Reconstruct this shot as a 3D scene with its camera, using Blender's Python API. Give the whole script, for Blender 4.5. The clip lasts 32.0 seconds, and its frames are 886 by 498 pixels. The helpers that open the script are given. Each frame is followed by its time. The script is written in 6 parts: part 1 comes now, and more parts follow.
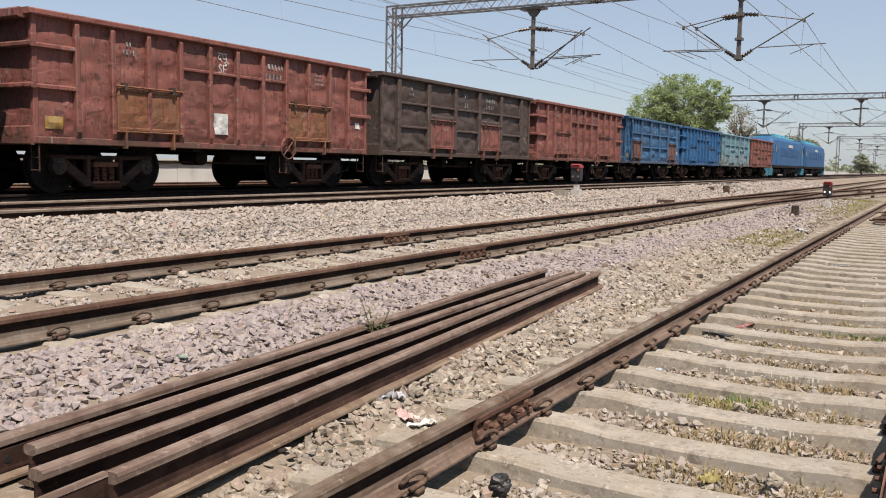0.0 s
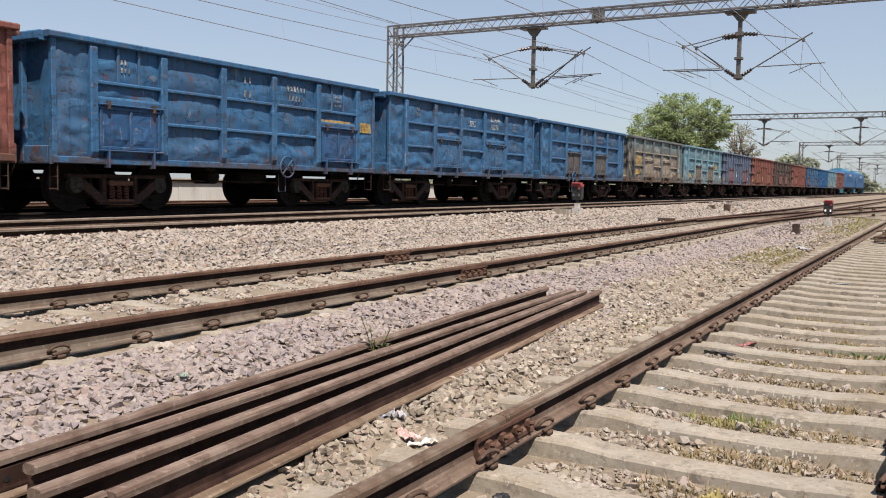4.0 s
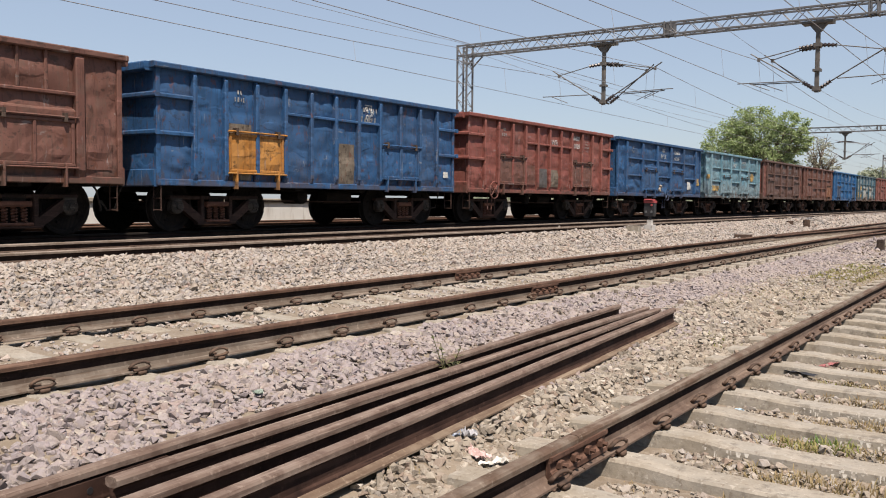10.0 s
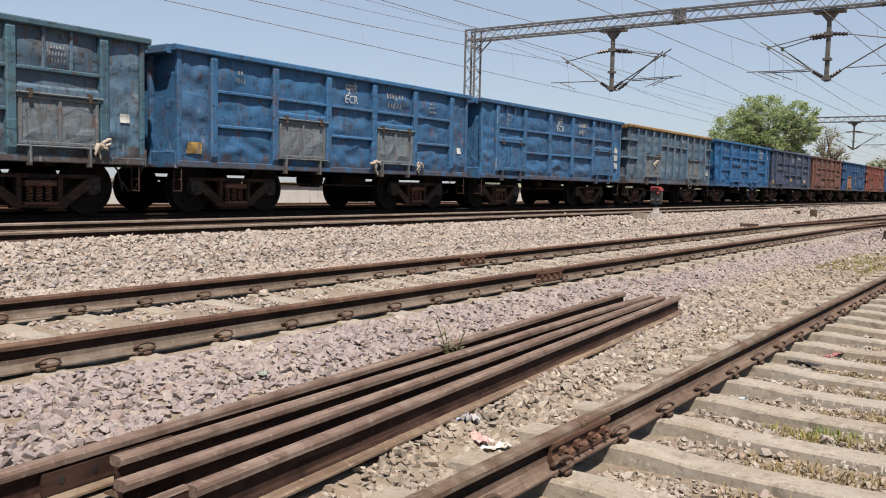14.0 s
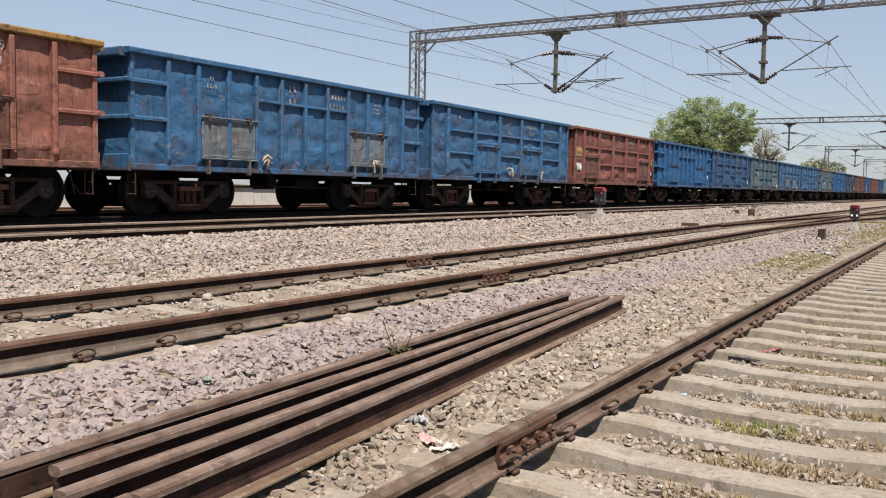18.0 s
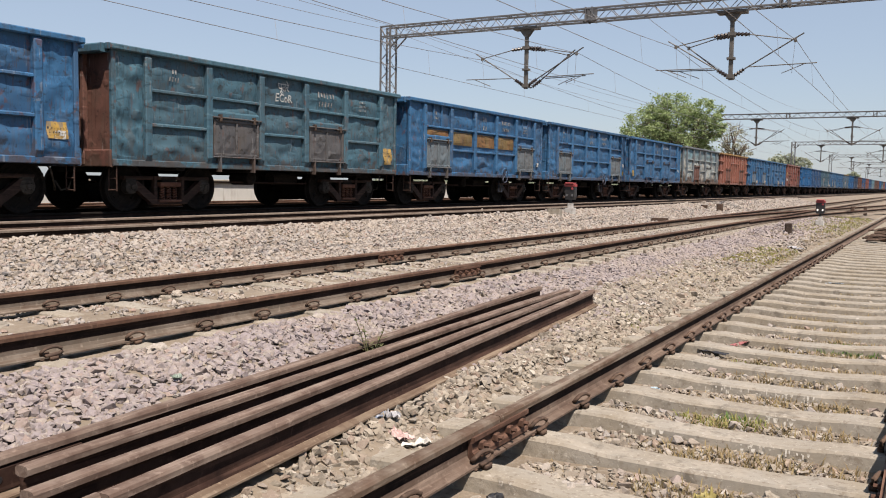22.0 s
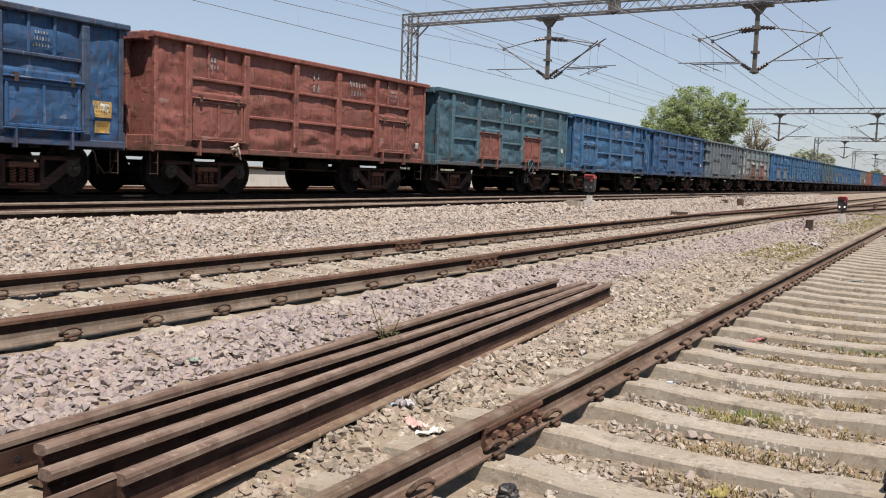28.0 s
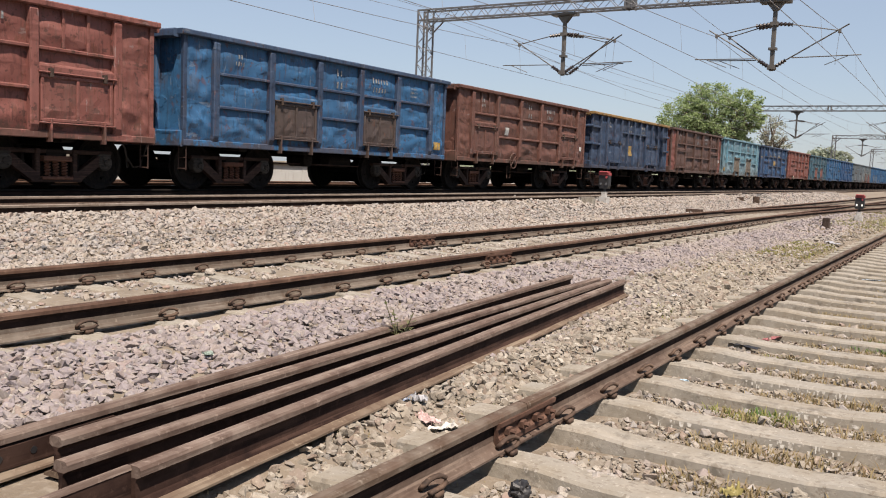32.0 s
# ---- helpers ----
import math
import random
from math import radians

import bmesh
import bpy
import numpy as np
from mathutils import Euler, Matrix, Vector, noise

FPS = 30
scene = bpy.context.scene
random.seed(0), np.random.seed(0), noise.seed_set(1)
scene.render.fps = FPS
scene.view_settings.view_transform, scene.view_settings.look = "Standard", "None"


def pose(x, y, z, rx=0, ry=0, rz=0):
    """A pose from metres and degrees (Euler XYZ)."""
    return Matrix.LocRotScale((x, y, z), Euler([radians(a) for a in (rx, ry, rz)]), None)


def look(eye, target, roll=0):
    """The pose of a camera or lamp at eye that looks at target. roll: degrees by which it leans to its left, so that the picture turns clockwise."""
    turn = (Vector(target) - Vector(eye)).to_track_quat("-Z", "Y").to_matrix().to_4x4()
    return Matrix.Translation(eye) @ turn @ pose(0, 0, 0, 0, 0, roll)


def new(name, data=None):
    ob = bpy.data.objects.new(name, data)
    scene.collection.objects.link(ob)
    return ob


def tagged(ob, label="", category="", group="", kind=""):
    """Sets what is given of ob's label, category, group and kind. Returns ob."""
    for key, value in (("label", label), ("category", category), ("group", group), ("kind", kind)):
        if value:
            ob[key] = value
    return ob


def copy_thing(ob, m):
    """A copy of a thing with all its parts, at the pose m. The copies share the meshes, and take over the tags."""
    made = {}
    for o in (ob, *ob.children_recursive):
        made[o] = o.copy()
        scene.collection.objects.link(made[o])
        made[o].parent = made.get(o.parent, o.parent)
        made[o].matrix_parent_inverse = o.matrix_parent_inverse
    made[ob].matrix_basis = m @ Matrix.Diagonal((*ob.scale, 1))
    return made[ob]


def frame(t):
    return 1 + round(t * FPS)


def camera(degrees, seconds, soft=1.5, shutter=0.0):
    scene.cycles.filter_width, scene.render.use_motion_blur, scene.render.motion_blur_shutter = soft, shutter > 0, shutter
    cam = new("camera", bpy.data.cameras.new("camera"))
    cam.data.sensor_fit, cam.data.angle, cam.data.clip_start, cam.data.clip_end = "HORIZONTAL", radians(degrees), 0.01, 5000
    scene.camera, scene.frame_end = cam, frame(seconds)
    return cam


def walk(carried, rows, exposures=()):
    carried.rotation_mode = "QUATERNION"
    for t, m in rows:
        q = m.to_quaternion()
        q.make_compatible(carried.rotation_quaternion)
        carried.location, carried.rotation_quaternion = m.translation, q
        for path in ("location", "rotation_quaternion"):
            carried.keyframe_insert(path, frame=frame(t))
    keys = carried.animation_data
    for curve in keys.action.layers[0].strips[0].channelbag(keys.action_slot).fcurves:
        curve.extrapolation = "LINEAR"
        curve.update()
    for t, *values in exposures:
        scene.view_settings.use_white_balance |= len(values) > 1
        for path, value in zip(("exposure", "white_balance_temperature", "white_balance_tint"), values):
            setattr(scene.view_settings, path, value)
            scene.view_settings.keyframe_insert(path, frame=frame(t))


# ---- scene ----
SUN_DIR = Vector((0.43, -0.34, 1.0)).normalized()      # towards the sun

cam = camera(54.03, 32.0, soft=1.05)
PATH = [
    (0, pose(0, 0, 1.125, 84.420, -1.038, 29.885)),
    (0.5, pose(0, 0, 1.125, 84.419, -0.913, 29.345)),
    (1, pose(0, 0, 1.125, 84.437, -0.710, 28.667)),
    (1.5, pose(0, 0, 1.125, 84.453, -0.652, 28.210)),
    (2, pose(0, 0, 1.125, 84.518, -0.494, 27.862)),
    (2.5, pose(0, 0, 1.125, 85.142, -0.636, 27.655)),
    (3, pose(0, 0, 1.125, 85.357, -0.845, 28.311)),
    (3.5, pose(0, 0, 1.125, 85.574, -0.930, 29.218)),
    (5.5, pose(0, 0, 1.125, 85.706, -0.949, 31.413)),
    (6, pose(0, 0, 1.125, 86.404, -0.614, 31.815)),
    (6.5, pose(0, 0, 1.125, 87.307, -0.369, 32.157)),
    (7, pose(0, 0, 1.125, 87.424, -0.254, 32.510)),
    (7.5, pose(0, 0, 1.125, 87.422, -0.377, 32.894)),
    (8, pose(0, 0, 1.125, 87.353, -0.487, 33.249)),
    (8.5, pose(0, 0, 1.125, 87.299, -0.312, 33.633)),
    (9, pose(0, 0, 1.125, 87.073, -0.387, 34.033)),
    (9.5, pose(0, 0, 1.125, 86.943, -0.471, 34.387)),
    (10, pose(0, 0, 1.125, 86.763, -0.477, 34.548)),
    (10.5, pose(0, 0, 1.125, 86.585, -0.676, 34.711)),
    (11, pose(0, 0, 1.125, 86.383, -0.768, 34.795)),
    (11.5, pose(0, 0, 1.125, 86.199, -0.768, 34.927)),
    (12, pose(0, 0, 1.125, 86.098, -0.730, 35.058)),
    (12.5, pose(0, 0, 1.125, 85.950, -0.870, 35.147)),
    (13, pose(0, 0, 1.125, 85.827, -1.086, 35.234)),
    (13.5, pose(0, 0, 1.125, 85.802, -1.268, 35.104)),
    (14, pose(0, 0, 1.125, 85.765, -1.246, 34.948)),
    (14.5, pose(0, 0, 1.125, 85.756, -1.271, 34.703)),
    (16.5, pose(0, 0, 1.125, 85.785, -1.206, 33.209)),
    (17, pose(0, 0, 1.125, 85.830, -1.130, 32.580)),
    (17.5, pose(0, 0, 1.125, 85.890, -0.961, 31.975)),
    (18, pose(0, 0, 1.125, 85.927, -0.992, 31.390)),
    (18.5, pose(0, 0, 1.125, 85.992, -0.910, 30.954)),
    (19, pose(0, 0, 1.125, 86.015, -0.825, 30.471)),
    (19.5, pose(0, 0, 1.125, 85.960, -0.744, 30.084)),
    (20, pose(0, 0, 1.125, 85.972, -0.578, 29.603)),
    (20.5, pose(0, 0, 1.125, 85.923, -0.438, 29.381)),
    (21, pose(0, 0, 1.125, 85.817, -0.447, 29.464)),
    (21.5, pose(0, 0, 1.125, 85.751, -0.545, 29.390)),
    (22, pose(0, 0, 1.125, 85.659, -0.927, 29.509)),
    (22.5, pose(0, 0, 1.125, 85.531, -1.112, 29.779)),
    (23, pose(0, 0, 1.125, 85.465, -1.207, 29.989)),
    (23.5, pose(0, 0, 1.125, 85.372, -1.296, 30.164)),
    (24, pose(0, 0, 1.125, 85.287, -1.330, 30.267)),
    (24.5, pose(0, 0, 1.125, 85.277, -1.458, 30.312)),
    (25, pose(0, 0, 1.125, 85.241, -1.671, 30.476)),
    (25.5, pose(0, 0, 1.125, 85.246, -1.850, 30.582)),
    (27.5, pose(0, 0, 1.125, 84.961, -2.009, 30.724)),
    (28, pose(0, 0, 1.125, 84.935, -1.988, 30.751)),
    (28.5, pose(0, 0, 1.125, 84.943, -2.009, 30.927)),
    (29, pose(0, 0, 1.125, 84.894, -2.085, 31.008)),
    (29.5, pose(0, 0, 1.125, 84.874, -2.137, 31.164)),
    (30, pose(0, 0, 1.125, 84.855, -2.070, 31.128)),
    (30.5, pose(0, 0, 1.125, 84.804, -2.142, 31.147)),
    (31, pose(0, 0, 1.125, 84.749, -2.150, 31.315)),
    (31.5, pose(0, 0, 1.125, 84.730, -2.195, 31.628)),
    (32, pose(0, 0, 1.125, 84.626, -2.290, 31.699)),
]
walk(cam, PATH, [(0, 0.8, 7300, 17), (32, 0.8, 7300, 17)])

# ---- world and sun ----
world = bpy.data.worlds.new("sky")
scene.world = world
world.use_nodes = True
_n, _l = world.node_tree.nodes, world.node_tree.links
_bg = _n["Background"]
_sky = _n.new("ShaderNodeTexSky")
_sky.sky_type = "NISHITA"
_sky.sun_disc = False
_sky.sun_elevation = math.asin(SUN_DIR.z)
_sky.sun_rotation = math.atan2(SUN_DIR.x, SUN_DIR.y)
_sky.altitude = 200
_sky.air_density, _sky.dust_density, _sky.ozone_density = 1.0, 1.0, 4.0
_haze = _n.new("ShaderNodeMix")                        # even summer haze over the clear sky
_haze.data_type = "RGBA"
_haze.inputs[0].default_value = 0.5
_haze.inputs[7].default_value = (3.3, 4.38, 5.7, 1.0)
_l.new(_sky.outputs[0], _haze.inputs[6])
_l.new(_haze.outputs[2], _bg.inputs[0])
_bg.inputs[1].default_value = 0.078

sun = new("sun", bpy.data.lights.new("sun", "SUN"))
sun.data.energy, sun.data.angle, sun.data.color = 5.0, radians(0.53), (1.0, 0.955, 0.88)
sun.matrix_world = look(SUN_DIR * 60, (0, 0, 0))


# ---- materials ----
COLOUR_SCALE = 0.74                                          # all base colours scaled down, so shade renders deeper at the raised exposure


def rgb(c):
    return (c[0] * COLOUR_SCALE, c[1] * COLOUR_SCALE, c[2] * COLOUR_SCALE, 1.0)


class Mat:
    """A small node material: mix colours by noise, add bump and gloss."""

    def __init__(self, name, base, rough=0.8, metal=0.0):
        self.m = bpy.data.materials.new(name)
        self.m.use_nodes = True
        self.n, self.l = self.m.node_tree.nodes, self.m.node_tree.links
        self.b = self.n["Principled BSDF"]
        self.b.inputs["Roughness"].default_value = rough
        self.b.inputs["Metallic"].default_value = metal
        self.b.inputs["Base Color"].default_value = rgb(base)
        c = self.n.new("ShaderNodeRGB")
        c.outputs[0].default_value = rgb(base)
        self.col = c.outputs[0]
        tc = self.n.new("ShaderNodeTexCoord")
        info = self.n.new("ShaderNodeObjectInfo")
        mul = self.n.new("ShaderNodeMath")
        mul.operation = "MULTIPLY"
        mul.inputs[1].default_value = 61.0
        self.l.new(info.outputs["Random"], mul.inputs[0])
        add = self.n.new("ShaderNodeVectorMath")
        self.l.new(tc.outputs["Object"], add.inputs[0])
        self.l.new(mul.outputs[0], add.inputs[1])
        self.co, self.plain, self.random = add.outputs[0], tc.outputs["Object"], info.outputs["Random"]

    def noise(self, scale, detail=4, rough=0.6, stretch=(1, 1, 1), plain=False):
        mp = self.n.new("ShaderNodeMapping")
        mp.inputs["Scale"].default_value = stretch
        self.l.new(self.plain if plain else self.co, mp.inputs[0])
        t = self.n.new("ShaderNodeTexNoise")
        t.inputs["Scale"].default_value, t.inputs["Detail"].default_value, t.inputs["Roughness"].default_value = scale, detail, rough
        self.l.new(mp.outputs[0], t.inputs["Vector"])
        return t.outputs["Fac"]

    def ramp(self, fac, lo, hi, amount=1.0):
        r = self.n.new("ShaderNodeMapRange")
        r.inputs[1].default_value, r.inputs[2].default_value, r.inputs[3].default_value, r.inputs[4].default_value = lo, hi, 0.0, amount
        self.l.new(fac, r.inputs[0])
        return r.outputs[0]

    def mix(self, colour, fac, mode="MIX"):
        x = self.n.new("ShaderNodeMix")
        x.data_type, x.blend_type = "RGBA", mode
        self.l.new(fac, x.inputs[0])
        self.l.new(self.col, x.inputs[6])
        x.inputs[7].default_value = rgb(colour)
        self.col = x.outputs[2]
        return self

    def spots(self, colour, scale, lo, hi, amount=1.0, stretch=(1, 1, 1), detail=4, mode="MIX"):
        return self.mix(colour, self.ramp(self.noise(scale, detail, 0.62, stretch), lo, hi, amount), mode)

    def island(self, stops):
        g = self.n.new("ShaderNodeNewGeometry")
        r = self.n.new("ShaderNodeValToRGB")
        e = r.color_ramp.elements
        e[0].position, e[0].color = stops[0][0], rgb(stops[0][1])
        e[1].position, e[1].color = stops[-1][0], rgb(stops[-1][1])
        for p, c in stops[1:-1]:
            k = e.new(p)
            k.color = rgb(c)
        self.l.new(g.outputs["Random Per Island"], r.inputs[0])
        self.col = r.outputs[0]
        return self

    def bump(self, fac, strength=0.4, dist=0.01):
        b = self.n.new("ShaderNodeBump")
        b.inputs["Strength"].default_value, b.inputs["Distance"].default_value = strength, dist
        self.l.new(fac, b.inputs["Height"])
        if self.b.inputs["Normal"].is_linked:
            self.l.new(self.b.inputs["Normal"].links[0].from_socket, b.inputs["Normal"])
        self.l.new(b.outputs[0], self.b.inputs["Normal"])
        return self

    def done(self):
        self.l.new(self.col, self.b.inputs["Base Color"])
        return self.m


def hsv_shift(c, k):
    return tuple(min(1.0, v * k) for v in c)


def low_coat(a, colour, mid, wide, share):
    """Another colour above or below a ragged level line on the thing."""
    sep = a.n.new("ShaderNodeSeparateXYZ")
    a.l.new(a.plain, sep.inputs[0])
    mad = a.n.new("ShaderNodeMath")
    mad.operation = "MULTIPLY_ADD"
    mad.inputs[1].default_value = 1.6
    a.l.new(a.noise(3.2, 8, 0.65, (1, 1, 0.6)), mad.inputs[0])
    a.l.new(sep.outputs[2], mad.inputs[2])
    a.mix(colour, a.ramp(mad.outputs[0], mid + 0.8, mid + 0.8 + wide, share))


def paint(name, base, second=None, dirt=None, amount=0.6, rust=0.5, coats=()):
    """Old wagon paint: peeled patches with sharp edges, dust, rust streaks and dents; some parts are dirtier than others."""
    second = second or hsv_shift(base, 1.7)
    dirt = dirt or tuple(0.3 * c + 0.5 * d for c, d in zip(base, (0.13, 0.105, 0.085)))
    a = Mat(name, base, 0.62)
    a.b.inputs["Specular IOR Level"].default_value = 0.25
    a.mix(second, a.ramp(a.random, 0.6, 0.1, 0.35))
    a.spots(second, 1.5, 0.5, 0.53, 0.4, (1, 1, 0.8), 8)
    a.spots(hsv_shift(base, 1.5), 4.6, 0.6, 0.615, 0.5, (1, 0.7, 0.8), 10)
    a.spots(hsv_shift(base, 0.62), 6.0, 0.585, 0.6, 0.6, (1, 0.9, 0.6), 10)
    for colour, mid, wide, share in coats:              # panels repainted; cream and chalk also turn brown towards the bottom
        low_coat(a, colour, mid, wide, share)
    a.mix(dirt, a.ramp(a.random, 0.55, 1.0, amount * 0.45))
    a.spots(dirt, 2.6, 0.57, 0.6, amount * 0.65, (1, 0.8, 0.6), 10)
    a.spots(hsv_shift(dirt, 0.35), 7.0, 0.61, 0.63, amount, (1, 0.8, 1), 10)
    a.spots(dirt, 16.0, 0.56, 0.61, amount * 0.55, (1, 1, 0.06), 6)
    a.spots(hsv_shift(base, 0.4), 13.0, 0.59, 0.63, 0.5, (1, 1, 0.05), 6)
    low_coat(a, (0.075, 0.052, 0.042), 1.08, -0.1, min(0.85, amount * 1.1))
    a.spots((0.13, 0.05, 0.03), 5.6, 0.615, 0.635, rust, (1, 0.8, 0.5), 9)
    a.spots((0.1, 0.045, 0.03), 18.0, 0.6, 0.64, rust * 0.8, (1, 1, 0.07), 7)
    a.spots(tuple(0.5 * c + 0.17 for c in base), 11.0, 0.645, 0.66, 0.6, (1, 1, 0.12), 8)
    a.spots(tuple(0.5 * c + 0.16 for c in base), 3.0, 0.655, 0.665, 0.55, (1, 0.5, 1.3), 11)
    a.spots((0.03, 0.025, 0.022), 24.0, 0.63, 0.67, 0.6, (1, 1, 1), 6)
    a.spots((0.03, 0.024, 0.02), 4.2, 0.62, 0.635, amount * 0.8, (1, 0.6, 1.2), 11)
    a.bump(a.noise(1.9, 0.6, 0.4, (1, 0.7, 1.2)), 0.35, 0.07)
    a.bump(a.ramp(a.noise(2.6, 1.6, 0.5, (1, 0.55, 1.3)), 0.56, 0.63), 0.45, 0.016)
    a.bump(a.noise(38.0, 3), 0.2, 0.003)
    return a.done()


def rusty(name, base, second, dark, rough=0.75, metal=0.0):
    a = Mat(name, base, rough, metal)
    a.b.inputs["Specular IOR Level"].default_value = 0.12
    a.spots(second, 3.0, 0.42, 0.62, 0.8)
    a.spots(dark, 9.0, 0.5, 0.7, 0.7)
    a.spots(dark, 30.0, 0.5, 0.6, 0.55, (1, 0.05, 1), 5)
    a.spots(hsv_shift(second, 1.4), 24.0, 0.56, 0.62, 0.5, (1, 0.04, 1), 5)
    a.spots(hsv_shift(second, 1.5), 28.0, 0.58, 0.7, 0.5)
    a.bump(a.noise(60.0, 4), 0.4, 0.003)
    return a.done()


M = {}
M["rail_rust"] = rusty("rusty_rail_steel", (0.1, 0.056, 0.04), (0.155, 0.1, 0.075), (0.05, 0.03, 0.023))
M["rail_old"] = rusty("weathered_rail_steel", (0.155, 0.11, 0.09), (0.22, 0.174, 0.147), (0.08, 0.05, 0.04))
M["rail_foot_old"] = rusty("dusty_spare_rail_foot", (0.15, 0.108, 0.08), (0.235, 0.19, 0.145), (0.09, 0.058, 0.042))
# dark sides of the spare rails: shade below the head painted into the steel
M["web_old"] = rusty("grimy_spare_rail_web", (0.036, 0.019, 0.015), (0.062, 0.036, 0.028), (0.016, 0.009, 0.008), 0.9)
M["rail_used"] = rusty("used_rail_steel", (0.12, 0.08, 0.06), (0.2, 0.17, 0.14), (0.07, 0.045, 0.03))
M["rail_third"] = rusty("worn_brown_rail_head", (0.19, 0.155, 0.13), (0.25, 0.21, 0.18), (0.11, 0.08, 0.062))
M["fish"] = rusty("fishplate_rust", (0.11, 0.06, 0.044), (0.15, 0.088, 0.066), (0.05, 0.029, 0.023))
# web darker than head and foot: the head's shade is put into its colour
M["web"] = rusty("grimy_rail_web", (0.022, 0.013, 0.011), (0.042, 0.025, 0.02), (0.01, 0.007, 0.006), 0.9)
M["foot_near"] = rusty("brown_rail_foot", (0.125, 0.088, 0.07), (0.18, 0.138, 0.112), (0.075, 0.05, 0.04))
M["foot"] = rusty("dusty_rail_foot", (0.12, 0.098, 0.08), (0.19, 0.162, 0.138), (0.09, 0.06, 0.045), 0.95)
M["iron"] = rusty("dark_iron", (0.085, 0.056, 0.044), (0.135, 0.09, 0.066), (0.035, 0.028, 0.025))
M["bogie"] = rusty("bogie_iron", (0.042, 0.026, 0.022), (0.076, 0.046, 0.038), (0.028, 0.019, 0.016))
# near-black: grime, with the shade beneath the train put into the colour too
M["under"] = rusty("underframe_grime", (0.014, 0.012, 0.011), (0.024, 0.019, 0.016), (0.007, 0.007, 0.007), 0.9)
M["spring"] = rusty("spring_steel", (0.15, 0.07, 0.05), (0.2, 0.1, 0.07), (0.07, 0.04, 0.03))
M["hub"] = rusty("axle_box", (0.05, 0.044, 0.04), (0.085, 0.075, 0.066), (0.025, 0.022, 0.02))
M["flap"] = rusty("bare_door_steel", (0.09, 0.075, 0.065), (0.14, 0.12, 0.105), (0.07, 0.05, 0.04))
M["grimy"] = rusty("grimy_fittings", (0.06, 0.043, 0.036), (0.1, 0.075, 0.062), (0.025, 0.02, 0.018))
M["rag"] = Mat("dusty_sacking", (0.36, 0.325, 0.285), 0.95).spots((0.3, 0.25, 0.2), 14, 0.45, 0.65, 0.7).done()
_a = Mat("galvanised_steel", (0.125, 0.13, 0.138), 0.6, 0.25)
_a.spots((0.1, 0.1, 0.105), 2.5, 0.45, 0.65, 0.6).spots((0.16, 0.12, 0.09), 11, 0.6, 0.72, 0.5)
M["galv"] = _a.done()
M["arm"] = Mat("dark_painted_steel", (0.1, 0.095, 0.09), 0.6, 0.3).spots((0.17, 0.15, 0.13), 5, 0.45, 0.65, 0.6).done()
M["insul"] = Mat("glazed_insulator", (0.028, 0.02, 0.02), 0.25).spots((0.06, 0.045, 0.04), 9, 0.5, 0.7, 0.5).done()
M["wire"] = Mat("grey_wire", (0.3, 0.3, 0.31), 0.5, 0.5).done()
_a = Mat("sleeper_concrete", (0.292, 0.272, 0.235), 0.92)
_a.spots((0.245, 0.21, 0.16), 2.2, 0.42, 0.64, 0.8).spots((0.37, 0.335, 0.28), 5.5, 0.5, 0.68, 0.7).spots((0.2, 0.17, 0.13), 12, 0.6, 0.72, 0.6)
_a.spots((0.72, 0.7, 0.66), 5.0, 0.68, 0.73, 0.8, (1, 1, 3), 7)
_a.spots((0.13, 0.115, 0.095), 6.5, 0.57, 0.66, 0.75, (1, 1, 1), 8).spots((0.16, 0.13, 0.1), 30, 0.56, 0.64, 0.6, (1, 1, 1), 5).spots((0.46, 0.43, 0.38), 45, 0.6, 0.66, 0.6)
_a.bump(_a.noise(70, 5), 0.55, 0.004).bump(_a.noise(9, 5), 0.4, 0.012)
M["concrete"] = _a.done()
_a = Mat("platform_concrete", (0.55, 0.56, 0.55), 0.9)
_a.spots((0.48, 0.48, 0.46), 1.0, 0.45, 0.65, 0.7).spots((0.3, 0.27, 0.23), 3.0, 0.55, 0.7, 0.6, (1, 1, 0.2)).spots((0.55, 0.54, 0.52), 6, 0.5, 0.7, 0.5)
_a.bump(_a.noise(40, 4), 0.4, 0.006)
M["platform"] = _a.done()

DIM = 0.73
TAN = [(0.0, (0.34, 0.28, 0.22)), (0.2, (0.42, 0.355, 0.29)), (0.4, (0.39, 0.345, 0.305)), (0.6, (0.48, 0.42, 0.35)), (0.8, (0.35, 0.325, 0.305)), (0.93, (0.39, 0.27, 0.21)), (1.0, (0.54, 0.49, 0.425))]
MAUVE = [(0.0, (0.29, 0.25, 0.262)), (0.25, (0.36, 0.315, 0.333)), (0.45, (0.385, 0.335, 0.345)), (0.6, (0.33, 0.295, 0.315)), (0.85, (0.4, 0.355, 0.35)), (0.95, (0.35, 0.265, 0.25)), (1.0, (0.44, 0.4, 0.37))]


def stone_mat(name, stops):
    a = Mat(name, (0.4, 0.35, 0.3), 0.93).island([(p, hsv_shift(c, DIM)) for p, c in stops])
    a.mix((0.2, 0.16, 0.125), a.ramp(a.noise(26, 5, plain=True), 0.48, 0.68, 0.6))
    a.mix((0.42, 0.37, 0.31), a.ramp(a.noise(48, 4, plain=True), 0.55, 0.68, 0.55))
    a.mix((0.11, 0.085, 0.07), a.ramp(a.noise(80, 4, plain=True), 0.58, 0.68, 0.6))
    a.mix((0.4, 0.345, 0.28), a.ramp(a.noise(0.9, 3, plain=True), 0.46, 0.68, 0.35))
    a.bump(a.noise(90, 4, plain=True), 0.5, 0.006)
    return a.done()


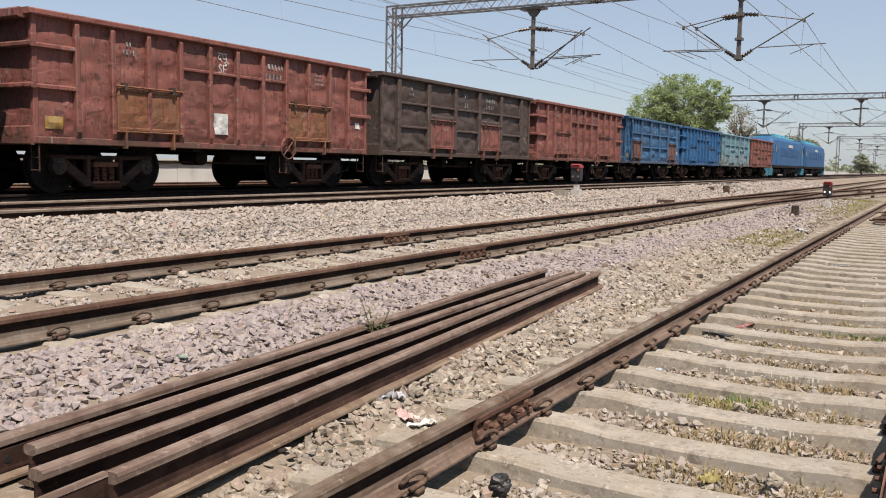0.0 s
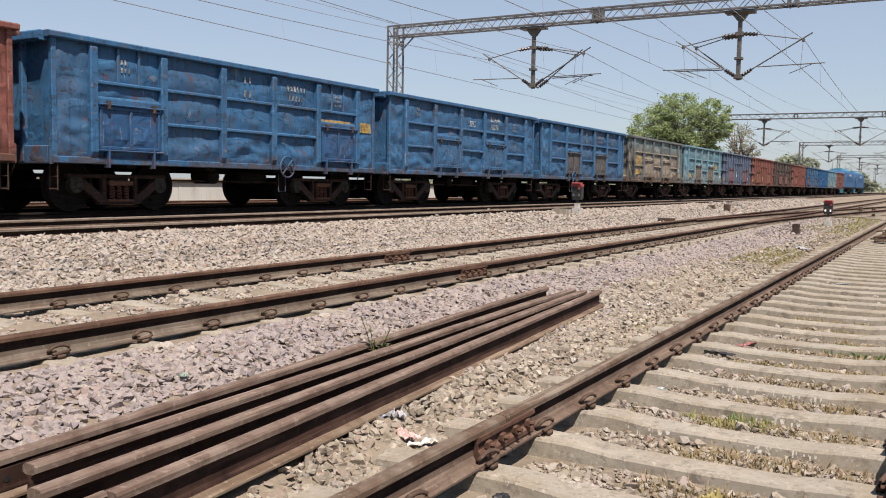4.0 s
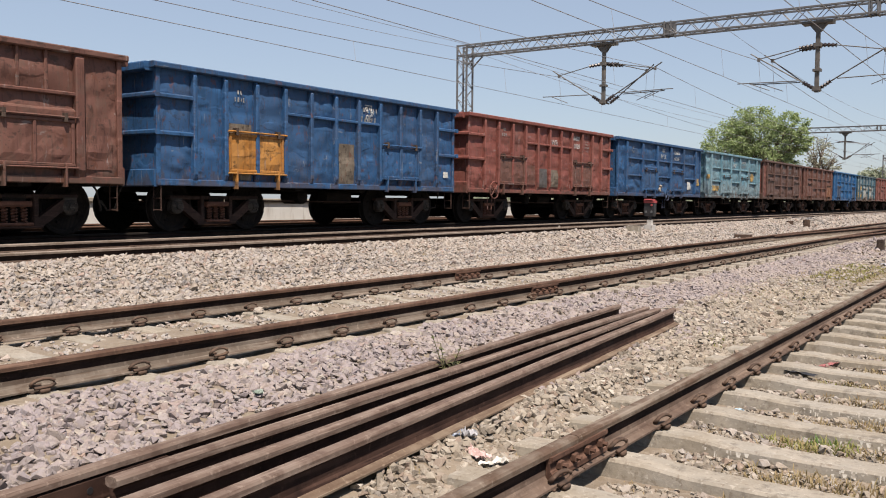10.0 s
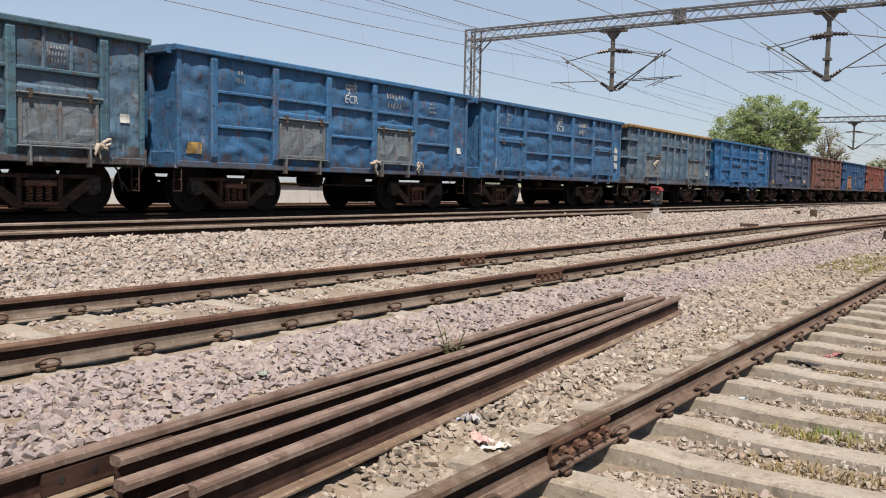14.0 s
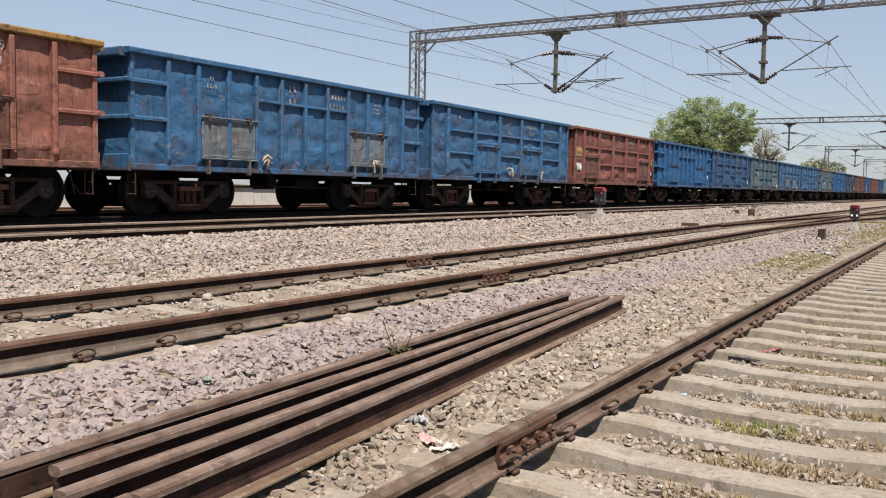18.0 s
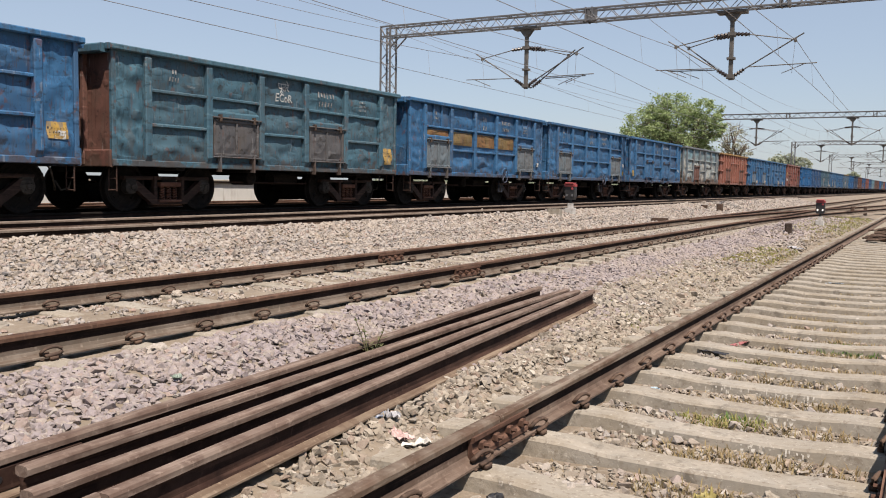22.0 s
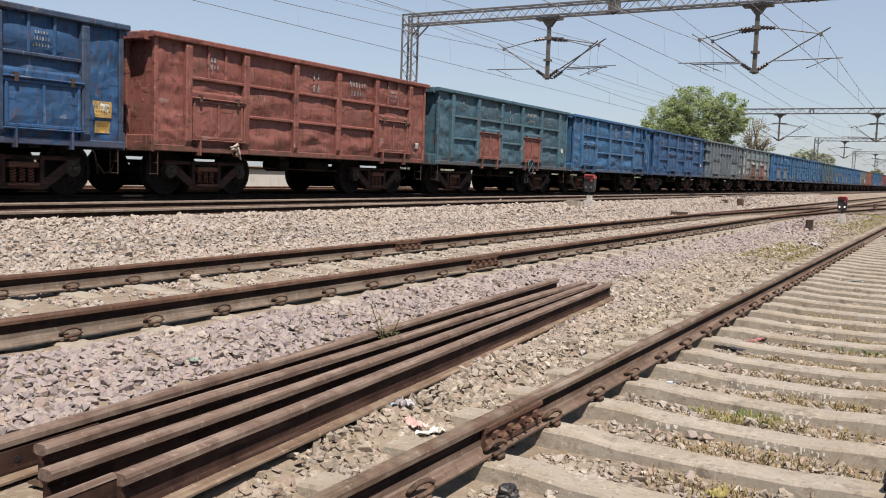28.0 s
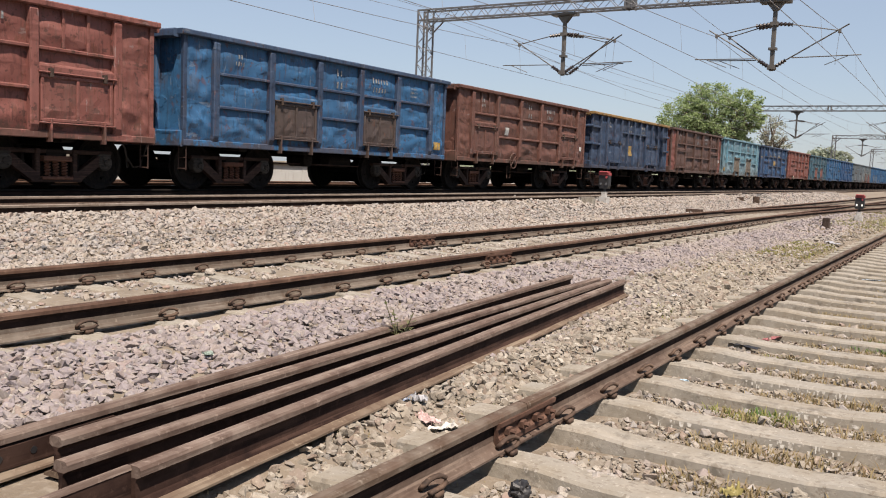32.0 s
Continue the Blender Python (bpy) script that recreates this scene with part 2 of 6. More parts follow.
M["tan"] = stone_mat("tan_ballast_stone", [(p, (c[0] * 1.07, c[1] * 1.12, c[2] * 1.21)) for p, c in TAN])
M["mauve"] = stone_mat("mauve_ballast_stone", MAUVE)
RUBBLE = [(0.0, (0.15, 0.128, 0.1)), (0.15, (0.4, 0.355, 0.29)), (0.32, (0.23, 0.2, 0.165)), (0.5, (0.48, 0.435, 0.365)), (0.64, (0.31, 0.29, 0.265)), (0.76, (0.32, 0.235, 0.185)), (0.88, (0.43, 0.39, 0.33)), (1.0, (0.62, 0.58, 0.51))]
M["rubble"] = stone_mat("mixed_rubble_stone", RUBBLE)
_a = Mat("dusty_ballast_ground", (0.2, 0.163, 0.122), 0.97)
_a.spots((0.17, 0.135, 0.1), 0.5, 0.42, 0.62, 0.7).spots((0.25, 0.21, 0.165), 1.6, 0.48, 0.66, 0.6)
_vor = _a.n.new("ShaderNodeTexVoronoi")
_vor.inputs["Scale"].default_value = 15
_a.l.new(_a.plain, _vor.inputs["Vector"])
_a.mix((0.2, 0.165, 0.13), _a.ramp(_vor.outputs["Distance"], 0.5, 0.75, 0.8))
_a.mix((0.31, 0.27, 0.22), _a.ramp(_a.noise(24, 3), 0.5, 0.66, 0.5))
_a.bump(_vor.outputs["Distance"], -0.9, 0.05).bump(_a.noise(50, 4), 0.6, 0.015)
M["ground"] = _a.done()
_a = Mat("dry_earth", (0.36, 0.3, 0.22), 0.98)
_a.spots((0.24, 0.22, 0.12), 0.05, 0.45, 0.6, 0.7).spots((0.42, 0.35, 0.26), 0.4, 0.45, 0.65, 0.7).bump(_a.noise(8, 5), 0.5, 0.05)
M["earth"] = _a.done()


M["white_paint"] = Mat("white_paint", (0.5, 0.49, 0.47), 0.7).spots((0.3, 0.28, 0.25), 9, 0.5, 0.66, 0.7).done()
M["black_paint"] = Mat("black_paint", (0.02, 0.02, 0.022), 0.5).spots((0.05, 0.045, 0.04), 8, 0.5, 0.7, 0.5).done()
M["red_paint"] = Mat("red_paint", (0.34, 0.05, 0.055), 0.6).spots((0.4, 0.1, 0.08), 8, 0.5, 0.7, 0.5).done()
_a = Mat("lit_lamp", (0.9, 0.9, 0.85), 0.3)
_a.b.inputs["Emission Color"].default_value = (1.0, 0.95, 0.85, 1)
_a.b.inputs["Emission Strength"].default_value = 0.25
M["lamp"] = _a.done()


# ---- mesh helpers ----
class Geo:
    """Vertices and faces of one mesh."""

    def __init__(self):
        self.v, self.f = [], []

    def add(self, vs, fs):
        k = len(self.v)
        self.v += [tuple(p) for p in vs]
        self.f += [tuple(i + k for i in f) for f in fs]
        return self

    def box(self, x0, x1, y0, y1, z0, z1):
        return self.add([(x, y, z) for z in (z0, z1) for y in (y0, y1) for x in (x0, x1)],
                        [(0, 2, 3, 1), (4, 5, 7, 6), (0, 1, 5, 4), (2, 6, 7, 3), (0, 4, 6, 2), (1, 3, 7, 5)])

    def prism(self, profile, p0, p1, axis="y"):
        """A closed profile (counter-clockwise seen from the far end) swept straight from p0 to p1 along an axis."""
        n = len(profile)
        at = {"y": lambda a, b, t: (a, t, b), "x": lambda a, b, t: (t, a, b), "z": lambda a, b, t: (a, b, t)}[axis]
        vs = [at(a, b, t) for t in (p0, p1) for a, b in profile]
        fs = [(i, (i + 1) % n, n + (i + 1) % n, n + i) for i in range(n)]
        return self.add(vs, fs + [tuple(reversed(range(n))), tuple(range(n, 2 * n))])

    def bar(self, x0, x1, y0, y1, z0, z1, c=0.012, axis="z"):
        """A box with its long edges bevelled."""
        lo, hi = {"z": ((x0, y0), (x1, y1)), "y": ((x0, z0), (x1, z1)), "x": ((y0, z0), (y1, z1))}[axis]
        a0, b0, a1, b1 = lo[0], lo[1], hi[0], hi[1]
        pr = [(a0 + c, b0), (a1 - c, b0), (a1, b0 + c), (a1, b1 - c), (a1 - c, b1), (a0 + c, b1), (a0, b1 - c), (a0, b0 + c)]
        t = {"z": (z0, z1), "y": (y0, y1), "x": (x0, x1)}[axis]
        return self.prism(pr, t[0], t[1], axis)

    def tube(self, pts, r, sides=6, cap=True):
        pts = [Vector(p) for p in pts]
        rs = r if isinstance(r, (list, tuple)) else [r] * len(pts)
        k, vs, fs = len(pts), [], []
        for i, p in enumerate(pts):
            d = (pts[min(i + 1, k - 1)] - pts[max(i - 1, 0)]).normalized()
            s = d.cross(Vector((0, 0, 1)) if abs(d.z) < 0.9 else Vector((1, 0, 0))).normalized()
            u = s.cross(d)
            vs += [p + (s * math.cos(a) + u * math.sin(a)) * rs[i] for a in (2 * math.pi * j / sides for j in range(sides))]
        for i in range(k - 1):
            fs += [(i * sides + j, i * sides + (j + 1) % sides, (i + 1) * sides + (j + 1) % sides, (i + 1) * sides + j) for j in range(sides)]
        if cap:
            fs += [tuple(reversed(range(sides))), tuple((k - 1) * sides + j for j in range(sides))]
        return self.add(vs, fs)

    def wheel(self, x, y, z, prof, sides=24):
        """A body of revolution about an axis along x: prof of (x, radius)."""
        n, k, vs, fs = len(prof), sides, [], []
        for px, r in prof:
            vs += [(x + px, y + r * math.cos(2 * math.pi * j / k), z + r * math.sin(2 * math.pi * j / k)) for j in range(k)]
        for i in range(n - 1):
            fs += [(i * k + j, i * k + (j + 1) % k, (i + 1) * k + (j + 1) % k, (i + 1) * k + j) for j in range(k)]
        return self.add(vs, fs + [tuple(reversed(range(k))), tuple((n - 1) * k + j for j in range(k))])

    def grid(self, nu, nv, fn):
        vs = [fn(i / nu, j / nv) for j in range(nv + 1) for i in range(nu + 1)]
        w = nu + 1
        return self.add(vs, [(j * w + i, j * w + i + 1, (j + 1) * w + i + 1, (j + 1) * w + i) for j in range(nv) for i in range(nu)])

    def mesh(self, name, mat, smooth=False):
        me = bpy.data.meshes.new(name)
        me.from_pydata(self.v, [], self.f)
        bm = bmesh.new()
        bm.from_mesh(me)
        bmesh.ops.recalc_face_normals(bm, faces=bm.faces)
        bm.to_mesh(me)
        bm.free()
        if mat:
            me.materials.append(mat)
        if smooth:
            me.polygons.foreach_set("use_smooth", [True] * len(me.polygons))
        me.update()
        return me


def part(name, geo, mat, parent, label="", at=None, smooth=False):
    """Links a mesh as one object under a thing or a part."""
    me = geo if isinstance(geo, bpy.types.Mesh) else geo.mesh(name, mat, smooth)
    ob = new(name, me)
    if parent is not None:
        ob.parent = parent
    if at:
        ob.location = at
    if label:
        tagged(ob, label)
    return ob


def thing(name, label, category, group="", kind="", at=(0, 0, 0)):
    ob = new(name)
    ob.empty_display_size = 0.3
    ob.location = at
    return tagged(ob, label, category, group, kind)


def text_mesh(name, body, size, mat):
    """Flat lettering in the x-y plane from the built-in font."""
    cu = bpy.data.curves.new(name, "FONT")
    cu.body, cu.size, cu.align_x, cu.align_y = body, size, "CENTER", "CENTER"
    cu.resolution_u = 2
    tmp = new(name, cu)
    bpy.context.view_layer.update()
    me = bpy.data.meshes.new_from_object(tmp)
    bpy.data.objects.remove(tmp)
    bpy.data.curves.remove(cu)
    me.materials.clear()
    me.materials.append(mat)
    return me


# ---- the lie of the land ----
NL, NR, ZN = -1.819, -0.076, 0.0          # near track: rail lines, rail top
MN, MF, ZM = -4.707, -6.450, 0.19         # second track
R2, R1, ZR = -9.565, -11.310, 0.49        # third track
XT, ZT = -15.16, 0.45                     # the train's track
XB = -20.4                                # track beyond the train
XW = -22.6                                # platform wall
PROFILE = [(-60, 0.3), (-23, 0.25), (-22.0, 0.2), (-19, 0.22), (-17.6, 0.2), (-16.7, 0.25), (-13.7, 0.25), (-12.4, 0.2), (-11.7, 0.31), (-9.75, 0.33), (-9.3, 0.375), (-8.95, 0.375), (-8.75, 0.31), (-7.7, 0.04),
           (-7.0, 0.0), (-6.4, -0.01), (-4.7, -0.01), (-4.1, -0.01), (-3.7, -0.08), (-3.25, -0.135), (-2.46, -0.15), (-2.36, -0.225), (-2.25, -0.25), (-1.9, -0.26), (-1.7, -0.262), (-0.2, -0.26), (0.4, -0.24), (2.0, -0.3), (60, -0.4)]


def level(x):
    for (a, za), (b, zb) in zip(PROFILE, PROFILE[1:]):
        if x <= b:
            t = (x - a) / (b - a)
            return za + (zb - za) * t
    return PROFILE[-1][1]


def lump(x, y):
    return 0.022 * noise.noise((x * 1.3, y * 1.3, 0)) + 0.014 * noise.noise((x * 4, y * 4, 3))


def ground_z(x, y):
    return level(x) + lump(x, y)


def build_ground():
    g = Geo()
    g.box(-3000, 3000, -600, 4500, -3.0, -0.6)
    tagged(part("ground", g, M["earth"], None), "dry earth plain that runs to the horizon", "ground", kind="structure")
    xs = [-60, -40, -28, -23] + [-22.5 + 0.5 * i for i in range(27)] + [-9.0 + 0.16 * i for i in range(62)] + [1.2, 2.0, 4.0, 9.0, 20.0, 40.0]
    ys = [-30, -15, -6] + [-2 + 0.16 * i for i in range(150)] + [22.5 + 0.6 * i for i in range(60)] + [60, 75, 100, 140, 200, 300, 420, 600]
    vs = np.array([(x, y, ground_z(x, y)) for y in ys for x in xs])
    w = len(xs)
    fs = [(j * w + i, j * w + i + 1, (j + 1) * w + i + 1, (j + 1) * w + i) for j in range(len(ys) - 1) for i in range(w - 1)]
    me = bpy.data.meshes.new("ballast_bed")
    me.from_pydata(vs.tolist(), [], fs)
    me.materials.append(M["ground"])
    tagged(new("ballast_bed", me), "uneven bed of dusty ballast under the tracks", "ballast", kind="structure")


build_ground()

# ---- rails and sleepers ----
RAIL_H = 0.165
RAIL = [(-0.068, 0.0), (0.068, 0.0), (0.068, 0.010), (0.024, 0.025), (0.011, 0.045), (0.0095, 0.072), (0.009, 0.108), (0.018, 0.122), (0.034, 0.130), (0.034, 0.152), (0.027, 0.1625), (0.016, 0.165),
        (-0.016, 0.165), (-0.027, 0.1625), (-0.034, 0.152), (-0.034, 0.130), (-0.018, 0.122), (-0.009, 0.108), (-0.0095, 0.072), (-0.011, 0.045), (-0.024, 0.025), (-0.068, 0.010)]


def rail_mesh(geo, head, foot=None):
    """Head, web with the head's shade in its colour, and dusty foot of a rail, told apart by the face's height in the
    profile.
    """
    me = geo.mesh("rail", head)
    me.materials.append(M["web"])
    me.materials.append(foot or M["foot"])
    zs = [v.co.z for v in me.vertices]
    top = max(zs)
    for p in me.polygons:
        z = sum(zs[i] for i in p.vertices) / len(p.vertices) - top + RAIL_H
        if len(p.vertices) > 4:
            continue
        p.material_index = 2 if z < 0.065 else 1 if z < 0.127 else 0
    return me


def rail_geo(y0, y1):
    return Geo().prism([(a, b - RAIL_H) for a, b in RAIL], y0, y1)


def bent_rail(pts, top):
    """A rail along a line of (x, y) points."""
    g, n = Geo(), len(RAIL)
    vs, fs = [], []
    for i, (x, y) in enumerate(pts):
        ax, ay = pts[max(i - 1, 0)]
        bx, by = pts[min(i + 1, len(pts) - 1)]
        d = Vector((bx - ax, by - ay)).normalized()
        vs += [(x + a * d.y, y - a * d.x, top - RAIL_H + b) for a, b in RAIL]
    for i in range(len(pts) - 1):
        fs += [(i * n + j, i * n + (j + 1) % n, (i + 1) * n + (j + 1) % n, (i + 1) * n + j) for j in range(n)]
    return g.add(vs, fs + [tuple(reversed(range(n))), tuple((len(pts) - 1) * n + j for j in range(n))])


def sleeper_mesh():
    """Prestressed sleeper: wide base, narrower top that dips to the middle."""
    g, st = Geo(), []
    for x, wt, wb, zt in [(-1.375, 0.075, 0.125, -0.035), (-1.36, 0.085, 0.13, -0.015), (-1.05, 0.085, 0.13, 0.0), (-0.62, 0.085, 0.125, 0.0), (-0.4, 0.085, 0.115, -0.02), (0.0, 0.085, 0.11, -0.024),
                          (0.4, 0.085, 0.115, -0.02), (0.62, 0.085, 0.125, 0.0), (1.05, 0.085, 0.13, 0.0), (1.36, 0.085, 0.13, -0.015), (1.375, 0.075, 0.125, -0.035)]:
        st.append([(x, -wb, -0.21), (x, wb, -0.21), (x, wt + 0.012, zt - 0.014), (x, wt, zt), (x, -wt, zt), (x, -wt - 0.012, zt - 0.014)])
    n = 6
    fs = [(i * n + j, i * n + (j + 1) % n, (i + 1) * n + (j + 1) % n, (i + 1) * n + j) for i in range(len(st) - 1) for j in range(n)]
    g.add([p for s in st for p in s], fs + [tuple(range(n)), tuple((len(st) - 1) * n + j for j in range(n))])
    return g.mesh("sleeper", M["concrete"])


def clip_mesh():
    """An elastic rail clip: one bent rod; it points to +x, away from the rail."""
    pts = [(0.098, -0.06, 0.026), (0.098, 0.0, 0.026), (0.098, 0.045, 0.028), (0.1, 0.066, 0.042), (0.097, 0.064, 0.062), (0.086, 0.04, 0.076), (0.078, 0.005, 0.079),
           (0.072, -0.03, 0.073), (0.066, -0.055, 0.058), (0.056, -0.06, 0.04), (0.044, -0.045, 0.03), (0.035, -0.015, 0.028), (0.034, 0.012, 0.028)]
    g = Geo().tube(pts, 0.0128, 6)
    g.bar(0.086, 0.118, -0.03, 0.03, -0.01, 0.016, 0.006)
    g.box(-0.078, 0.078, -0.07, 0.07, -0.012, 0.0)
    return g.mesh("rail_clip", M["iron"], True)


def fishplate(parent, x, y, top, side, gap=0.0):
    """A joint: plate on one flank of the rail with four bolts."""
    s = side
    g = Geo()
    pr = [(0.014, -0.135), (0.05, -0.138), (0.05, -0.115), (0.034, -0.095), (0.034, -0.065), (0.05, -0.05), (0.05, -0.03), (0.014, -0.036)]
    g.prism([(s * a, b) for a, b in (pr if s > 0 else pr[::-1])], -0.3, 0.3)
    pl = part("fishplate", g, M["fish"], parent, at=(x, y, top))
    for k in (-0.22, -0.075, 0.075, 0.22):
        b = Geo().bar(min(s * 0.03, s * 0.062), max(s * 0.03, s * 0.062), k - 0.02, k + 0.02, -0.102, -0.062, 0.006, "x").tube([(s * 0.05, k, -0.082), (s * 0.085, k, -0.082)], 0.011, 6)
        part("bolt", b, M["fish"], pl)


SLEEPER, CLIP = sleeper_mesh(), clip_mesh()


def track(name, label, x0, x1, top, y0, y1, pitch, phase, clips_to, sleepers_to, mat, rails=None):
    t = tagged(thing(name, label, "railway track"), kind="structure")
    zs = top - RAIL_H - 0.012
    for x in (x0, x1):
        for a, b in (rails or {}).get(x, [(y0, y1)]):
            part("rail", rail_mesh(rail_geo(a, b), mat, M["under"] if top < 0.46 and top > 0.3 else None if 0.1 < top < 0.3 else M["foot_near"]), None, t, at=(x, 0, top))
    k0 = math.ceil((y0 - phase) / pitch)
    rng = random.Random(name)
    y = phase + k0 * pitch
    while y < sleepers_to:
        s = part("sleeper", SLEEPER, None, t, at=((x0 + x1) / 2 + rng.uniform(-0.015, 0.015), y, zs + rng.uniform(-0.004, 0.002)))
        s.rotation_euler = (rng.uniform(-0.01, 0.01), 0, rng.uniform(-0.008, 0.008) + (math.pi if rng.random() < 0.5 else 0))
        if -0.5 < y < clips_to:
            for x in (x0, x1):
                for turn in (0, math.pi):
                    if turn and x == min(x0, x1) and top > 0.1:
                        continue
                    c = part("rail_clip", CLIP, None, t, at=(x, y, zs + 0.012))
                    c.rotation_euler = (0, 0, turn + rng.uniform(-0.08, 0.08))
                    c.scale = (0.95, 0.95, 0.85)
        y += pitch
    return t


near = track("railway_track_near", "track of rusty flat-bottomed rails on exposed concrete sleepers", NL, NR, ZN, -5.0, 190, 0.646, 2.85 - 0.646 * 3, 21, 52, M["rail_used"],
             {NL: [(-5, 3.756), (3.764, 190)], NR: [(-5, 3.676), (3.684, 190)]})
fishplate(near, NL, 3.76, ZN, 1)
fishplate(near, NR, 3.68, ZN, 1)
fishplate(near, NR, 3.68, ZN, -1)


def lime_splash(x, k, width, seed):
    """Runs of dried lime wash on the flank of one sleeper of the near track."""
    rng = random.Random(seed)
    y, top = 0.912 + 0.646 * k, ZN - RAIL_H - 0.012
    g = Geo()
    for _ in range(int(width * 60)):
        u, d = x + rng.uniform(-width / 2, width / 2), rng.random() ** 2 * 0.1
        w, h = rng.uniform(0.002, 0.008) * rng.choice((1, 1, 2)), rng.uniform(0.004, 0.045)
        at = lambda a, q: (a, y - 0.1 - 0.118 * q - 0.012 - 0.003, top - 0.03 - q * 0.7)
        g.add([at(u - w, d), at(u + w, d + rng.uniform(-0.004, 0.004)), at(u + w * 0.6, d + h), at(u - w * 0.5, d + h * 0.9)], [(0, 1, 2, 3)])
    tagged(part("lime_splash", g, M["lime"], near, "dried white lime on the sleeper"), kind="stuff")


M["lime"] = Mat("dried_lime", (0.62, 0.6, 0.55), 0.95).spots((0.36, 0.33, 0.28), 40, 0.45, 0.58, 0.8).done()
for x, k, width in ((-0.95, 8, 0.7), (-0.62, 6, 0.45), (-0.8, 7, 0.3), (-1.35, 6, 0.25)):
    lime_splash(x, k, width, int(100 - x * 10 + k))
second = track("railway_track_second", "siding of rusty rails on sleepers sunk in ballast", MN, MF, ZM, -5.0, 330, 0.64, 3.377, 24, 42, M["rail_rust"])
fishplate(second, MN, 8.88, ZM, 1)
fishplate(second, MF, 9.94, ZM, 1)
M["stub"] = rusty("dusty_stub", (0.2, 0.17, 0.14), (0.27, 0.235, 0.195), (0.12, 0.095, 0.078), 0.95)
for k in range(9, 26):                                     # worn stubs of old fastenings on the sleepers' ends
    part("sleeper_stub", Geo().bar(-0.024, 0.024, -0.02, 0.02, -0.05, 0.05, 0.01), M["stub"], second, at=(-4.2 + 0.012 * (k % 3), 3.377 + 0.64 * k, 0.01))
third = track("railway_track_third", "track of brown rails on a raised ballast bank", R1, R2, ZR, -5.0, 500, 0.65, 0.3, 14, 30, M["rail_third"])
# main rails are near-black: the train's shade is put into their colour
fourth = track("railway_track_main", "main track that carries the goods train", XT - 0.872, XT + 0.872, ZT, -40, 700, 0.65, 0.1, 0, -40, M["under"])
fifth = track("railway_track_platform", "track beside the platform wall", XB - 0.872, XB + 0.872, ZT - 0.05, -40, 400, 0.65, 0.1, 0, 0, M["rail_rust"])
# dark strip laid in as painted shade beneath the passing train
part("oily_bed", Geo().bar(XT - 1.75, XT + 1.75, -40, 600, 0.1, 0.315, 0.1, "y"), M["under"], fourth, "near-black strip that paints the train's shade between the rails")


def turnout():
    t = tagged(thing("railway_turnout", "crossover of rusty rails from the siding to the near track", "railway track"), kind="structure")
    c = [(-5.578, 26.5), (-5.45, 30), (-5.0, 36), (-4.25, 43), (-3.3, 51.5), (-2.2, 62), (-1.4, 72), (-0.95, 82)]
    dense = []
    for (xa, ya), (xb, yb) in zip(c, c[1:]):
        dense += [(xa + (xb - xa) * k / 4, ya + (yb - ya) * k / 4) for k in range(4)]
    for off in (-0.872, 0.872):
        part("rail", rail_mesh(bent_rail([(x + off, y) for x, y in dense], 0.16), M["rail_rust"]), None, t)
    for k in range(20):
        y = 27 + k * 0.65
        part("sleeper", SLEEPER, None, t, at=(-5.0, y + 0.3, -0.02))


turnout()
# ---- the goods train ----
PITCH = 10.693
L = 9.95                                   # body length
RIBS_OLD = [0.0, 0.87, 1.65, 2.5, 3.33, 4.15, 4.975, 5.8, 6.62, 7.45, 8.3, 9.08, 9.95]
RIBS_NEW = [0.0, 0.84, 2.5, 4.16, 5.8, 7.45, 9.11, 9.95]
TOP, SILL = 3.2, 0.93
XS = 1.465                                  # the side sheet's distance from the middle
W_PAINT = paint("template_paint", (0.3, 0.1, 0.06))


def swell(u, v, z, o, bulge):
    """How far a sheet is pushed out: each field between two stiffeners swells by itself and is creased."""
    lo, hi = (SILL, 1.74) if z < 1.74 else (1.74, 2.42) if z < 2.42 else (2.42, TOP)
    f = (z - lo) / (hi - lo)
    e = min(1.0, 8 * u * (1 - u)) * min(1.0, 8 * v * (1 - v)) * (0.2 + 0.8 * min(1.0, 4.5 * f * (1 - f)))
    n = noise.noise((u * 2.4 + o, v * 5.0, o))
    r = 1 - abs(noise.noise((u * 4 + o + 3, v * 7, o + 5))) * 2.2
    low = max(0.0, min(1.0, (1.95 - z) / 0.5))
    crease = 1 - 3.0 * abs(noise.noise((u * 2.2 + o + 11, v * 9 + 1.5 * u, o + 1)))
    return bulge * e * (0.55 + 0.9 * n + (0.12 + 0.45 * low) * crease + 0.4 * noise.noise((u * 7 + o, v * 9, o + 7)) + 0.3 * r)


def sheet(y0, y1, z0, z1, sx, seed, bulge, nu=8, nv=8, out=0.0):
    """A dented steel sheet between two ribs, with its edges turned in."""
    rng = random.Random(seed)
    o = rng.uniform(0, 90)

    def fn(u, v):
        z = z0 + (z1 - z0) * v
        return (sx * (XS + out + swell(u, v, z, o, bulge)), y0 + (y1 - y0) * u, z)
    return Geo().grid(nu, nv, fn)


